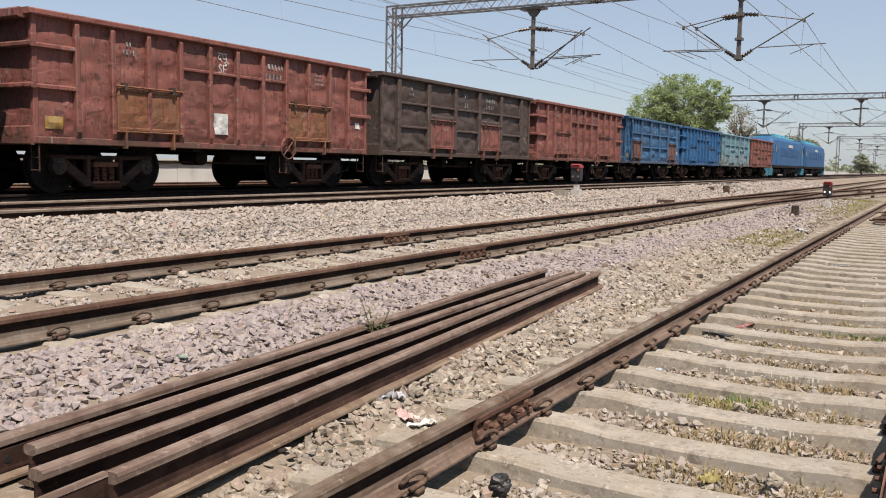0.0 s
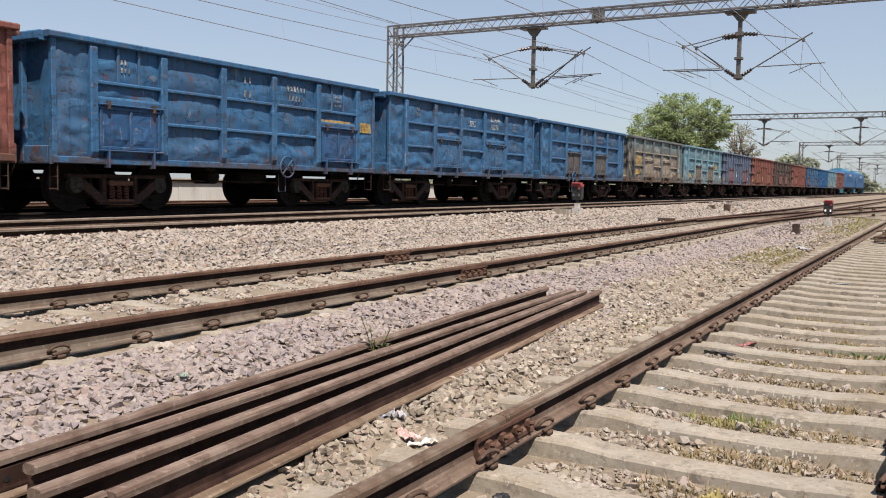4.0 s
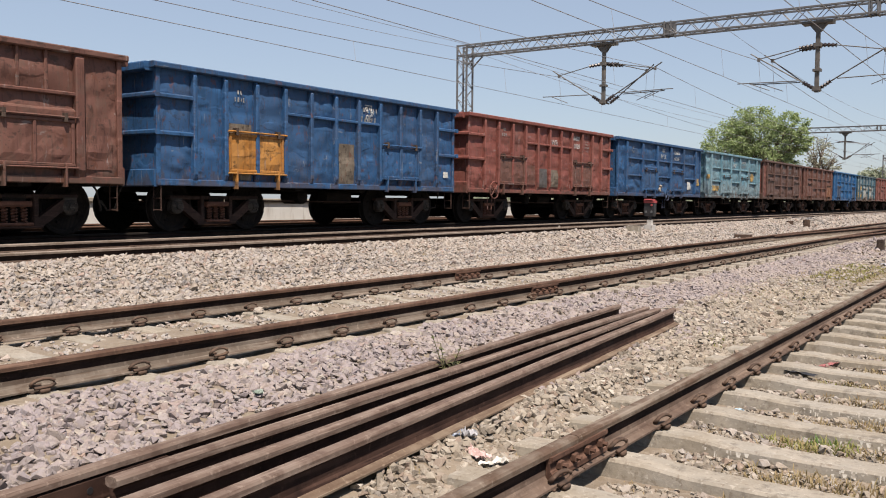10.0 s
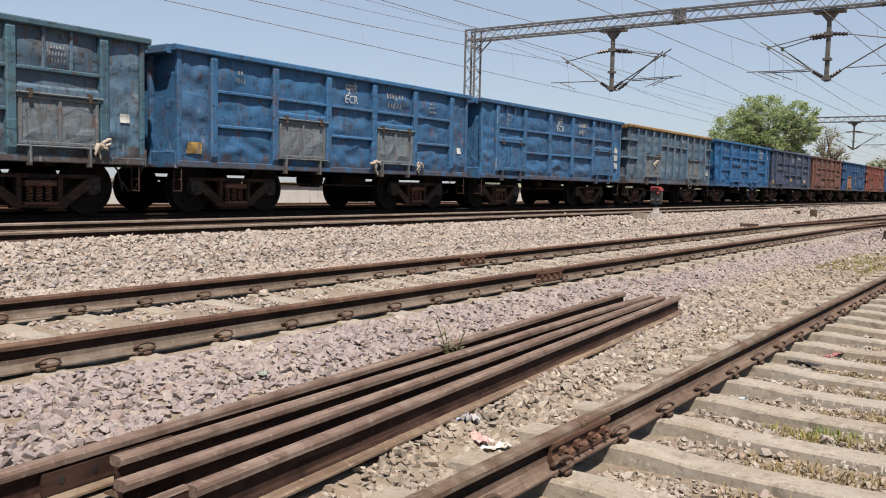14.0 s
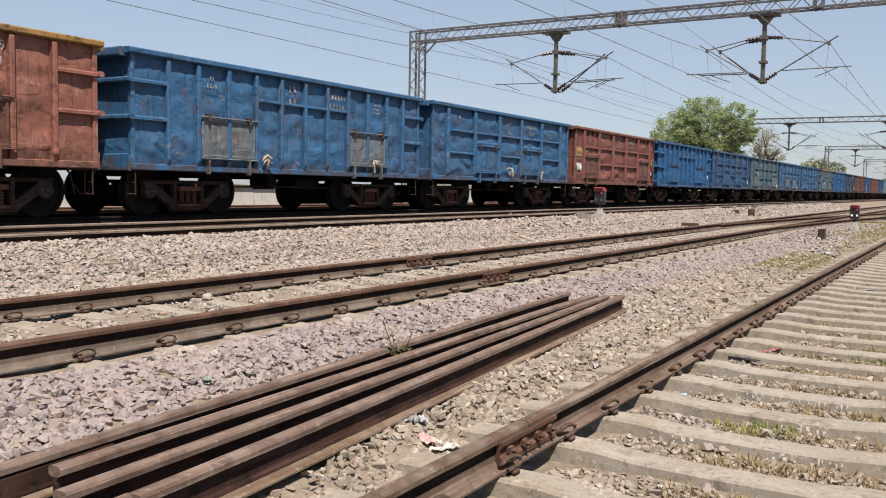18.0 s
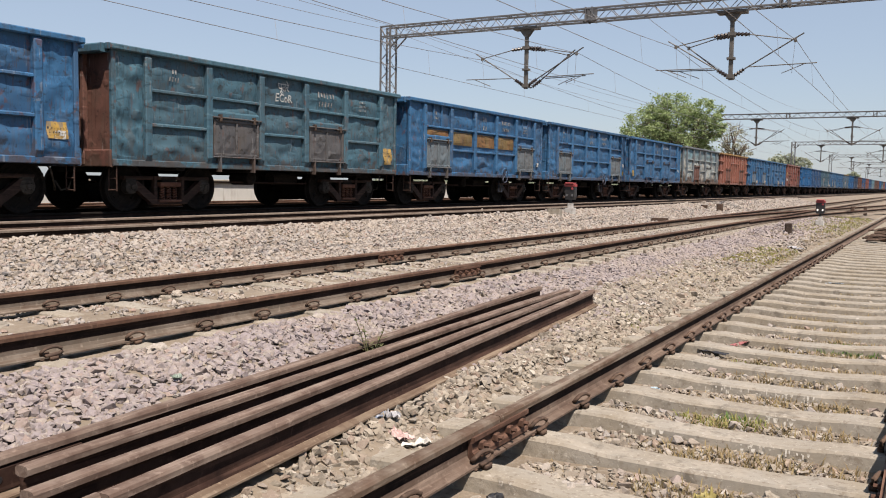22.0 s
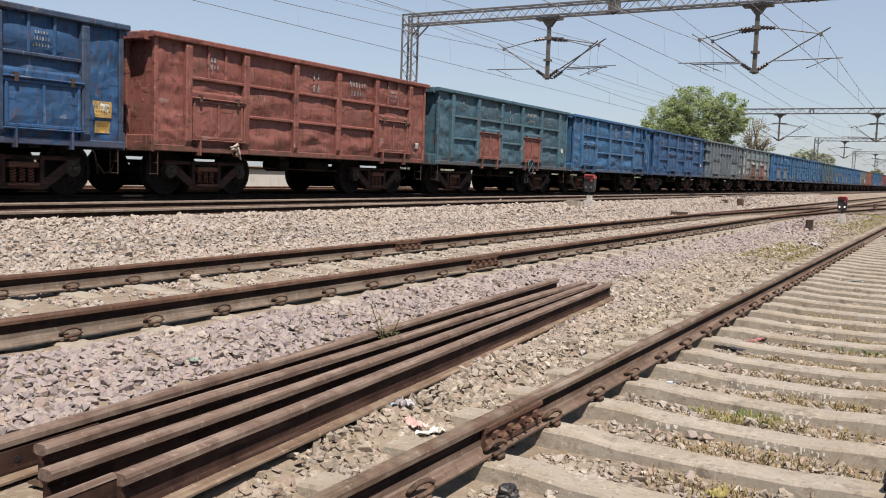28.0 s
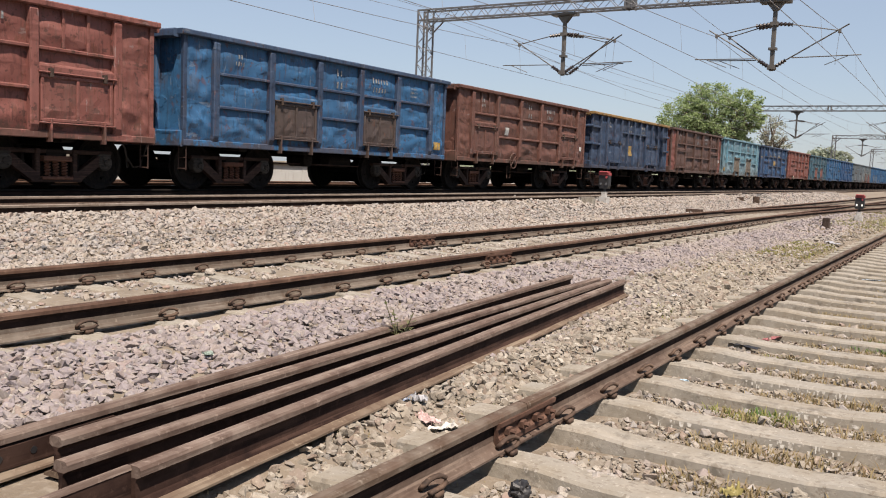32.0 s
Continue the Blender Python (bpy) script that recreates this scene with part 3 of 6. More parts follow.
def rib_geo(depth=0.1, w=0.15):
    """An upright rib on the side, tapered out from the sill; at y = 0, facing +x."""
    g = Geo()
    c = 0.02
    st = []
    for z, d in [(SILL, 0.02), (SILL + 0.02, 0.05), (SILL + 0.2, depth), (TOP - 0.18, depth), (TOP - 0.1, depth * 0.55)]:
        st.append([(XS - 0.02, -w / 2, z), (XS - 0.02, w / 2, z), (XS + d - c * (d > c), w / 2, z), (XS + d, w / 2 - c, z), (XS + d, -w / 2 + c, z), (XS + d - c * (d > c), -w / 2, z)])
    fs = [(i * 6 + j, i * 6 + (j + 1) % 6, (i + 1) * 6 + (j + 1) % 6, (i + 1) * 6 + j) for i in range(4) for j in range(6)]
    return g.add([p for s in st for p in s], fs + [tuple(range(6)), tuple(24 + j for j in range(6))])


def rail_bar(y0, y1, z, sx, d=0.1, h=0.08):
    """A level stiffener with a sloping top."""
    pr = [(XS - 0.01, z - h / 2), (XS + d - 0.012, z - h / 2), (XS + d, z - h / 2 + 0.012), (XS + d, z + h * 0.1), (XS + d * 0.85, z + h * 0.28), (XS - 0.01, z + h / 2)]
    return Geo().prism([(sx * a, b) for a, b in (pr if sx > 0 else pr[::-1])], y0, y1)


def door(parent, y0, y1, z0, z1, sx, mats):
    """A drop door: frame, two panes of sheet, hinge bar and latches."""
    if sx < 0:
        return part("door", Geo().bar(-XS - 0.05, -XS + 0.005, y0, y1, z0, z1, 0.015), W_PAINT, parent)
    g = Geo()
    x = XS + 0.115
    lo, hi = (XS - 0.005, x) if sx > 0 else (-x, -XS + 0.005)
    g.bar(lo, hi, y0, y1, z1 - 0.06, z1, 0.01, "y").bar(lo, hi, y0, y1, z0, z0 + 0.06, 0.01, "y")
    ym = (y0 + y1) / 2
    for a in (y0, ym - 0.03, y1 - 0.06):
        g.bar(lo, hi, a, a + 0.06, z0 + 0.06, z1 - 0.06, 0.01)
    d = part("door", g, W_PAINT, parent)
    for a, b in ((y0 + 0.06, ym - 0.03), (ym + 0.03, y1 - 0.06)):
        part("door_sheet", sheet(a, b, z0 + 0.06, z1 - 0.06, sx, a * 7 + z0, 0.02, 5, 5, 0.085), W_PAINT, d)
    s = 1 if sx > 0 else -1
    part("hinge_bar", Geo().tube([(s * (x + 0.02), y0 - 0.06, z1 + 0.03), (s * (x + 0.02), y1 + 0.06, z1 + 0.03)], 0.022, 6), W_PAINT, d)
    for yy in (y0 + 0.18, y1 - 0.18):
        h = Geo().bar(min(s * XS, s * (x + 0.05)), max(s * XS, s * (x + 0.05)), yy - 0.035, yy + 0.035, z1 - 0.05, z1 + 0.1, 0.012)
        part("hinge", h, M["grimy"], d)
        k = Geo().bar(min(s * XS, s * (x + 0.04)), max(s * XS, s * (x + 0.04)), yy - 0.022, yy + 0.022, z0 - 0.34, z0 + 0.05, 0.012)
        part("latch", k, W_PAINT, d)
    part("door_bar", Geo().tube([(s * (x + 0.012), y0 - 0.05, z0 - 0.02), (s * (x + 0.012), y1 + 0.05, z0 - 0.02)], 0.02, 6), W_PAINT, d)
    return d


def bogie_parts(parent, y):
    b = new("bogie")
    b.empty_display_size = 0.2
    b.parent, b.location = parent, (0, y, 0)
    for s in (1, -1):
        x0, x1 = (1.0, 1.13) if s > 0 else (-1.13, -1.0)
        g = Geo()
        for k in (-1, 1):
            arm = [(k * 0.45, 0.14), (k * 0.97, 0.5), (k * 0.97, 0.62), (k * 0.84, 0.62), (k * 0.36, 0.28), (k * 0.36, 0.14)]
            g.prism(arm if k * s < 0 else arm[::-1], x0, x1, "x")
            g.bar(x0, x1, k * 0.37 - 0.045, k * 0.37 + 0.045, 0.2, 0.72, 0.015)
        g.bar(x0 - 0.0, x1, -0.5, 0.5, 0.13, 0.21, 0.02, "y")
        g.bar(min(s * 0.96, s * 1.1), max(s * 0.96, s * 1.1), -1.16, 1.16, 0.64, 0.72, 0.02, "y")
        part("side_frame", g, M["bogie"], b)
        for k in (-1, 1):
            a = Geo().wheel(s * 1.06, k * 1.0, 0.5, [(-0.08 * s, 0.15), (0.07 * s, 0.15), (0.09 * s, 0.12), (0.1 * s, 0.06), (0.13 * s, 0.05)], 12)
            a.bar(x0, x1, k * 1.0 - 0.13, k * 1.0 + 0.13, 0.5, 0.66, 0.02)
            for q in range(4):                             # cap bolts
                c, d = 0.085 * math.cos(q * 1.5708 + 0.78), 0.085 * math.sin(q * 1.5708 + 0.78)
                a.tube([(s * 1.14, k * 1.0 + c, 0.5 + d), (s * 1.18, k * 1.0 + c, 0.5 + d)], 0.018, 5)
            part("axle_box", a, M["hub"], b)
        sp = Geo()
        for k in (-0.17, 0.0, 0.17):
            pts = [(s * 1.08 + 0.05 * math.cos(t * 1.2566), k + 0.05 * math.sin(t * 1.2566), 0.24 + 0.26 * t / 25) for t in range(26)]
            sp.tube(pts, 0.017, 4)
        part("spring", sp, M["spring"], b)
        part("spring_plank", Geo().bar(min(s * 0.9, s * 1.16), max(s * 0.9, s * 1.16), -0.3, 0.3, 0.18, 0.235, 0.015, "y").bar(min(s * 0.9, s * 1.16), max(s * 0.9, s * 1.16), -0.28, 0.28, 0.5, 0.6, 0.02, "y"), M["spring"], b)
    # the lower block is added to stop daylight showing through behind the springs
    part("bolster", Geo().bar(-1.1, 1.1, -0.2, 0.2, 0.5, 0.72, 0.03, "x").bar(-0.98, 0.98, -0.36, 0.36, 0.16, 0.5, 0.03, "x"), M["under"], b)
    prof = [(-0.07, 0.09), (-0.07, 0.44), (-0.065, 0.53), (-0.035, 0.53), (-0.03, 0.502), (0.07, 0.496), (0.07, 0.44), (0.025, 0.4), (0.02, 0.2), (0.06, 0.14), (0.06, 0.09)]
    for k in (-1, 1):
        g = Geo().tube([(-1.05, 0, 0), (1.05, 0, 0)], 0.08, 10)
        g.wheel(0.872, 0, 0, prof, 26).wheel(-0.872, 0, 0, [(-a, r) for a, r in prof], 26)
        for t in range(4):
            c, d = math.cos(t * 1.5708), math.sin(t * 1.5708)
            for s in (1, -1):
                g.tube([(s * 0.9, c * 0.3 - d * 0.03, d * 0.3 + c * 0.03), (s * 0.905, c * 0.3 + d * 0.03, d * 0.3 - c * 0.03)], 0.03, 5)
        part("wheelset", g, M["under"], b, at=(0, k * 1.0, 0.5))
    return b


def running_gear(w):
    for y in (-3.2, 3.2):
        bogie_parts(w, y)
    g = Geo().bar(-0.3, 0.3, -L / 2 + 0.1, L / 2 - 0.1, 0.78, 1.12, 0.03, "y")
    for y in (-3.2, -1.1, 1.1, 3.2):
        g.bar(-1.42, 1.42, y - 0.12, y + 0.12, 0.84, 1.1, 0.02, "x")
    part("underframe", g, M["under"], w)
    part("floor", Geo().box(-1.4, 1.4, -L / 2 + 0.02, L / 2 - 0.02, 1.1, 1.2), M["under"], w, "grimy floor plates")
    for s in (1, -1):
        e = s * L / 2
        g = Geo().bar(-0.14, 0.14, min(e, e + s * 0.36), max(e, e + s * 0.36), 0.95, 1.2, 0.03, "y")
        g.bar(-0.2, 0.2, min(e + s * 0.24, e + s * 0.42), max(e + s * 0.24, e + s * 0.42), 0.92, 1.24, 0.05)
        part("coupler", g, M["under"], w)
        h = Geo().tube([(0.5, e, 0.98), (0.55, e + s * 0.12, 0.8), (0.52, e + s * 0.22, 0.45), (0.4, e + s * 0.3, 0.42), (0.3, e + s * 0.36, 0.6)], 0.022, 6)
        part("brake_hose", h, M["flap"], w, smooth=True)
        st = Geo()
        for x in (1.28, 1.5):
            st.tube([(x, e - s * 0.1, 0.95), (x, e - s * 0.1, 0.42)], 0.014, 5)
        for z in (0.44, 0.66):
            st.tube([(1.28, e - s * 0.1, z), (1.5, e - s * 0.1, z)], 0.014, 5)
        part("step", st, M["bogie"], w)
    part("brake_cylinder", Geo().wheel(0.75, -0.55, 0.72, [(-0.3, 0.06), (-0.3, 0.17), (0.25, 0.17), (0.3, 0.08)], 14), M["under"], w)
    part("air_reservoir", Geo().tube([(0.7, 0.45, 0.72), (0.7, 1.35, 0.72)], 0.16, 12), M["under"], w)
    part("brake_rod", Geo().tube([(0.85, -2.2, 0.62), (0.85, 2.2, 0.6)], 0.02, 5), M["bogie"], w)


def coping(w):
    g = Geo()
    for s in (1, -1):
        g.bar(min(s * 1.44, s * 1.605), max(s * 1.44, s * 1.605), -L / 2 - 0.1, L / 2 + 0.1, TOP - 0.11, TOP, 0.02, "y")
    part("side_coping", g, W_PAINT, w)
    for s in (1, -1):
        e = s * L / 2
        y0, y1 = sorted((e - s * 0.02, e + s * 0.2))
        part("end_coping", Geo().bar(-1.44, 1.44, y0, y1, TOP - 0.17, TOP - 0.003, 0.025, "x"), W_PAINT, w)


def handbrake(w, y):
    g = Geo()
    n = 20
    ring = [(1.62, y + 0.25 * math.cos(2 * math.pi * k / n), 0.98 + 0.25 * math.sin(2 * math.pi * k / n)) for k in range(n + 1)]
    g.tube(ring, 0.02, 6, False)
    for k in range(4):
        a = math.pi / 4 + k * math.pi / 2
        g.tube([(1.62, y, 0.98), (1.62, y + 0.24 * math.cos(a), 0.98 + 0.24 * math.sin(a))], 0.016, 5)
    g.tube([(1.3, y, 0.98), (1.64, y, 0.98)], 0.03, 6)
    g.tube([(1.45, y - 0.12, 0.8), (1.45, y - 0.12, 0.4), (1.45, y + 0.12, 0.4), (1.45, y + 0.12, 0.8)], 0.014, 5)
    return part("handbrake_wheel", g, W_PAINT, w)


def wagon_template(kind, seed):
    w = thing("open_wagon", "open goods wagon", "wagon", "wagons of the goods train")
    y0 = -L / 2
    rib = rib_geo(0.125, 0.17 if kind != "old" else 0.1).mesh("rib", W_PAINT)
    ribs = RIBS_OLD if kind == "old" else RIBS_NEW
    for y in ribs[1:-1]:
        part("rib", rib, None, w, at=(0, y0 + y, 0))
    for i, (a, b) in enumerate(zip(ribs, ribs[1:])):
        part("side_sheet", sheet(y0 + a, y0 + b, SILL + 0.02, TOP - 0.08, 1, seed * 31 + i, 0.046 if kind != "old" else 0.038, 18 if kind != "old" else 10, 40), W_PAINT, w, smooth=True)
    far = sheet(y0, -y0, SILL + 0.02, TOP - 0.08, -1, seed, 0.02, 12, 4)
    for y in ribs[1:-1]:
        far.add([(-a, b + y0 + y, c) for a, b, c in rib_geo(0.1, 0.12).v], rib_geo(0.1, 0.12).f)
    for z in (1.74, 2.42):
        far.bar(-XS - 0.07, -XS + 0.01, y0 + 0.84, -y0 - 0.84, z - 0.03, z + 0.03, 0.01, "y")
    part("far_side", far, W_PAINT, w)
    g = Geo().box(-1.44, 1.44, y0 + 0.08, y0 + 0.1, 1.2, TOP - 0.15).box(-1.44, 1.44, -y0 - 0.1, -y0 - 0.08, 1.2, TOP - 0.15)
    g.box(-1.42, -1.4, y0 + 0.1, -y0 - 0.1, 1.2, TOP - 0.1).box(1.4, 1.42, y0 + 0.1, -y0 - 0.1, 1.2, TOP - 0.1)
    part("lining", g, W_PAINT, w)
    for s in (1, -1):
        for t in (0, 1):                                   # corner posts
            e = (1 if t else -1) * (L / 2 - 0.04)
            part("corner_post", Geo().bar(min(s * 1.44, s * 1.53), max(s * 1.44, s * 1.53), e - 0.05, e + 0.05, SILL, TOP - 0.1, 0.012), W_PAINT, w)
        part("side_sill", Geo().bar(min(s * 1.45, s * 1.54), max(s * 1.45, s * 1.54), y0, -y0, SILL - 0.03, SILL + 0.1, 0.015, "y"), W_PAINT, w)
    bays = list(zip(ribs, ribs[1:]))
    rm = 0.085 if kind != "old" else 0.055
    if kind == "old":
        doors = [(2, 4), (8, 10)]
        for s in (1, -1):
            for i, j in doors:
                door(w, y0 + ribs[i] + 0.07, y0 + ribs[j] - 0.07, 1.2, 2.0, s, None)
            for i in range(4, 8):
                if s < 0:
                    continue
                part("waist_rail", rail_bar(y0 + ribs[i] + 0.05, y0 + ribs[i + 1] - 0.05, 2.52, s), W_PAINT, w)
            for i in (0, 11):
                for z in (1.9, 2.6):
                    part("corner_band", rail_bar(y0 + ribs[i] - (0.06 if i == 0 else -0.05), y0 + ribs[i + 1] + (0.06 if i == 11 else -0.05), z, s, 0.11, 0.1), W_PAINT, w)
    else:
        db = {"outer": (1, 5), "inner": (2, 4)}[kind]
        for s in (1, -1):
            for i in range(1, 6):
                a, b = y0 + ribs[i] + rm, y0 + ribs[i + 1] - rm
                if s > 0:
                    part("stiffener", rail_bar(a, b, 2.42, s), W_PAINT, w)
                if s < 0:
                    if i in db:
                        door(w, a + 0.03, b - 0.03, 1.18, 1.98, s, None)
                    continue
                if i in db:
                    part("lip", rail_bar(a, b, 2.1, s, 0.09, 0.16), W_PAINT, w)
                    door(w, a + 0.03, b - 0.03, 1.18, 1.98, s, None)
                    if kind == "outer":
                        for f in (0.33, 0.66):
                            yy = a + (b - a) * f
                            part("stub_rib", Geo().bar(min(s * 1.47, s * 1.54), max(s * 1.47, s * 1.54), yy - 0.03, yy + 0.03, 2.45, TOP - 0.1, 0.012), W_PAINT, w)
                else:
                    part("stiffener", rail_bar(a, b, 1.74, s), W_PAINT, w)
    for s in (1, -1):                                      # ends
        e = s * L / 2
        g = Geo().grid(8, 8, lambda u, v: (-1.49 + 2.98 * u, e - s * 0.03 + s * 0.03 * noise.noise((u * 4 + s, v * 4, seed)) * min(1, 6 * u * (1 - u)), SILL + (TOP - 0.1 - SILL) * v))
        part("end_sheet", g, W_PAINT, w)
        if kind == "old":
            for z in (1.9, 2.6):
                y1, y2 = sorted((e - s * 0.02, e + s * 0.1))
                part("end_band", Geo().bar(-1.6, 1.6, y1, y2, z - 0.05, z + 0.05, 0.025, "x"), W_PAINT, w)
        else:
            for x in (-0.75, 0.0, 0.75):
                y1, y2 = sorted((e - s * 0.03, e + s * 0.08))
                part("end_rib", Geo().bar(x - 0.05, x + 0.05, y1, y2, SILL, TOP - 0.15, 0.015), W_PAINT, w)
        y1, y2 = sorted((e - s * 0.04, e + s * 0.06))
        part("headstock", Geo().bar(-1.5, 1.5, y1, y2, SILL - 0.05, SILL + 0.28, 0.02, "x"), W_PAINT, w)
    coping(w)
    running_gear(w)
    return w


TEMPLATES = {k: wagon_template(k, s) for s, k in enumerate(("old", "outer", "inner"))}

RED, BROWN, DARK = (0.195, 0.072, 0.061), (0.13, 0.06, 0.049), (0.1, 0.057, 0.049)
BLUE, SKY, DEEP, TEAL = (0.026, 0.112, 0.24), (0.011, 0.1, 0.25), (0.016, 0.075, 0.182), (0.042, 0.112, 0.16)
CYAN, GREY, NAVY, SOOT = (0.11, 0.268, 0.352), (0.13, 0.155, 0.175), (0.028, 0.052, 0.1), (0.068, 0.05, 0.047)
P = {
    "red": paint("red_oxide_paint", RED, (0.25, 0.105, 0.09)),
    "brick": paint("bright_red_paint", (0.2, 0.064, 0.054), (0.23, 0.09, 0.075), amount=0.45),
    "brown": paint("brown_oxide_paint", BROWN, (0.165, 0.08, 0.062)),
    "rust": paint("rust_orange_paint", (0.2, 0.085, 0.045), (0.24, 0.12, 0.07)),
    "soot": paint("soot_black_paint", SOOT, (0.075, 0.06, 0.057)),
    "dark": paint("sooty_brown_paint", DARK, (0.11, 0.062, 0.052)),
    "blue": paint("wagon_blue_paint", BLUE, (0.036, 0.145, 0.3)),
    "sky": paint("fresh_blue_paint", SKY, (0.014, 0.12, 0.3), amount=0.35, rust=0.3),
    "deep": paint("deep_blue_paint", DEEP, (0.03, 0.1, 0.235), amount=0.45),
    "teal": paint("teal_blue_paint", TEAL, (0.065, 0.145, 0.19)),
    "cyan": paint("faded_cyan_paint", CYAN, (0.2, 0.31, 0.36), amount=0.7, coats=[((0.24, 0.25, 0.245), 1.8, -0.3, 0.4)]),
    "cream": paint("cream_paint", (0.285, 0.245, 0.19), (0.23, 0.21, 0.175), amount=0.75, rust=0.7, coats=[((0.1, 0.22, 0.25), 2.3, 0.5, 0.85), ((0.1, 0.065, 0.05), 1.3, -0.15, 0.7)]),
    "grey": paint("grey_blue_paint", GREY, (0.12, 0.18, 0.22), amount=0.6),
    "navy": paint("navy_paint", NAVY, (0.06, 0.1, 0.17), amount=0.35),
    "clay": paint("clay_red_paint", (0.26, 0.105, 0.08), (0.3, 0.135, 0.105), amount=0.5),
    "slate": paint("slate_door_paint", (0.075, 0.078, 0.085), (0.11, 0.11, 0.115), amount=0.7),
    "drab": paint("drab_door_paint", (0.15, 0.125, 0.1), (0.19, 0.17, 0.14), amount=0.7, rust=0.7),
    "dusk": paint("dusky_blue_paint", (0.07, 0.12, 0.21), (0.14, 0.17, 0.23), amount=0.6, rust=0.8),
    "orange": paint("orange_door_paint", (0.4, 0.17, 0.035), (0.45, 0.24, 0.08)),
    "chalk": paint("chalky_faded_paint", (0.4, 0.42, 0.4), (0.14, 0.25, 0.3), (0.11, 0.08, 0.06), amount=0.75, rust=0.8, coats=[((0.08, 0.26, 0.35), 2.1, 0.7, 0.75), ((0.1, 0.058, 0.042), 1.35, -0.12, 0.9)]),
    "pale": paint("pale_blue_paint", (0.06, 0.135, 0.215), (0.13, 0.18, 0.22), (0.085, 0.07, 0.06), amount=0.7, rust=0.7),
}
YELLOW = paint("yellow_rim_paint", (0.3, 0.17, 0.05), (0.26, 0.18, 0.09), amount=0.8, rust=0.6)
FADED = Mat("faded_lettering", (0.3, 0.315, 0.32), 0.85).spots((0.1, 0.1, 0.11), 14, 0.42, 0.56, 0.85).done()
WHITE = Mat("white_lettering", (0.5, 0.52, 0.51), 0.8).spots((0.22, 0.25, 0.28), 9, 0.48, 0.62, 0.65).done()
AMBER = Mat("amber_sign_paint", (0.4, 0.25, 0.05), 0.8).spots((0.28, 0.2, 0.09), 5, 0.42, 0.6, 0.8).spots((0.17, 0.15, 0.12), 9, 0.52, 0.58, 0.85, (1, 1, 0.4), 7).spots((0.1, 0.06, 0.04), 22, 0.58, 0.64, 0.7).done()
OCHRE = paint("old_ochre_paint", (0.17, 0.12, 0.05), (0.2, 0.085, 0.04), amount=0.6)
PAINT_WORDS = {"red": "red-oxide", "brick": "bright red", "brown": "rusty brown", "dark": "sooty dark brown", "soot": "soot-black", "rust": "rust-orange", "blue": "scuffed blue", "sky": "fresh sky-blue", "deep": "deep blue", "teal": "teal-blue",
               "cyan": "faded cyan", "cream": "dusty cream", "grey": "grey-blue", "navy": "dark navy", "pale": "pale patchy blue", "chalk": "chalky faded blue", "dusk": "dusky rust-streaked blue", "clay": "dusty clay-red", "orange": "orange"}

# number in the train: kind, paint, door paint, rim paint
TRAIN = """1 outer red;2 inner cyan;3 old sky;4 outer blue brown;5 old red;6 inner soot red;7 old red rust;8 old dusk brick;9 inner cyan drab;10 inner cream cream;11 inner blue slate;12 inner blue;13 outer blue deep
14 inner red;15 inner chalk;16 outer sky navy;17 outer brown;18 outer dark;19 inner cyan;20 inner deep;21 old brick brown;22 old deep orange;23 outer brown;24 outer navy;25 inner sky;26 old pale grey yellow
27 outer blue;28 inner blue grey;29 outer pale grey;30 inner deep;31 old sky;32 outer red brown;33 inner blue;34 old blue grey;35 old clay brown yellow;36 inner chalk brown;37 inner blue;38 outer blue grey;39 outer blue grey
40 inner teal slate;41 inner blue;42 inner blue;43 inner sky grey;44 inner chalk brown;45 old pale grey;46 inner deep;47 outer blue;48 inner teal red;49 outer red;50 outer deep;51 inner cyan drab;52 outer dark
53 old navy navy yellow;54 outer brown;55 inner blue soot;56 outer red""".replace("\n", ";").split(";")
KIND_WORDS = {"old": "many ribs, banded ends", "outer": "broad panels, end doors", "inner": "broad panels, two doors"}
RIB_PAINT = {10: "grey", 15: "teal", 36: "grey", 44: "grey", 29: "teal", 52: "dark", 43: "blue", 50: "navy", 55: "navy", 45: "grey"}   # ribs in another coat
ODD_DOORS = {22: "deep", 36: "chalk", 44: "brick", 17: "rust"}          # forward doors in another coat
wagons = []
for row in TRAIN:
    f = row.split()
    no, kind, col = int(f[0]), f[1], f[2]
    dcol = f[3] if len(f) > 3 else col
    w = copy_thing(TEMPLATES[kind], pose(XT, -PITCH * (no + 0.5), ZT))
    tagged(w, "%s open goods wagon, %s" % (PAINT_WORDS[col], KIND_WORDS[kind]))
    for ob in w.children_recursive:
        if ob.type == "MESH" and ob.data.materials and ob.data.materials[0] == W_PAINT:
            up = ob.parent.name.split(".")[0]
            nm = ob.name.split(".")[0]
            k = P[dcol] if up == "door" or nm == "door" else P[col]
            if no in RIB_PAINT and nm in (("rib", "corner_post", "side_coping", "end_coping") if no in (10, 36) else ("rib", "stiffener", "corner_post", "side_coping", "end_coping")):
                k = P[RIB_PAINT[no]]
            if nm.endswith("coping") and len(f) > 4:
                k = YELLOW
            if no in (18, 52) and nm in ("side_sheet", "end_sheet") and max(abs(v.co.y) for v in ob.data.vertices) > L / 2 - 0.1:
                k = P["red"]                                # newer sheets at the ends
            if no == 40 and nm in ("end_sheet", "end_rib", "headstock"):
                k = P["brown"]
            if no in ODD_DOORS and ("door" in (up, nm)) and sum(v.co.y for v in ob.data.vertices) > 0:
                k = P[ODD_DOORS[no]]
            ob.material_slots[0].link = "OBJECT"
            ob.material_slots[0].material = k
    wagons.append((no, w))


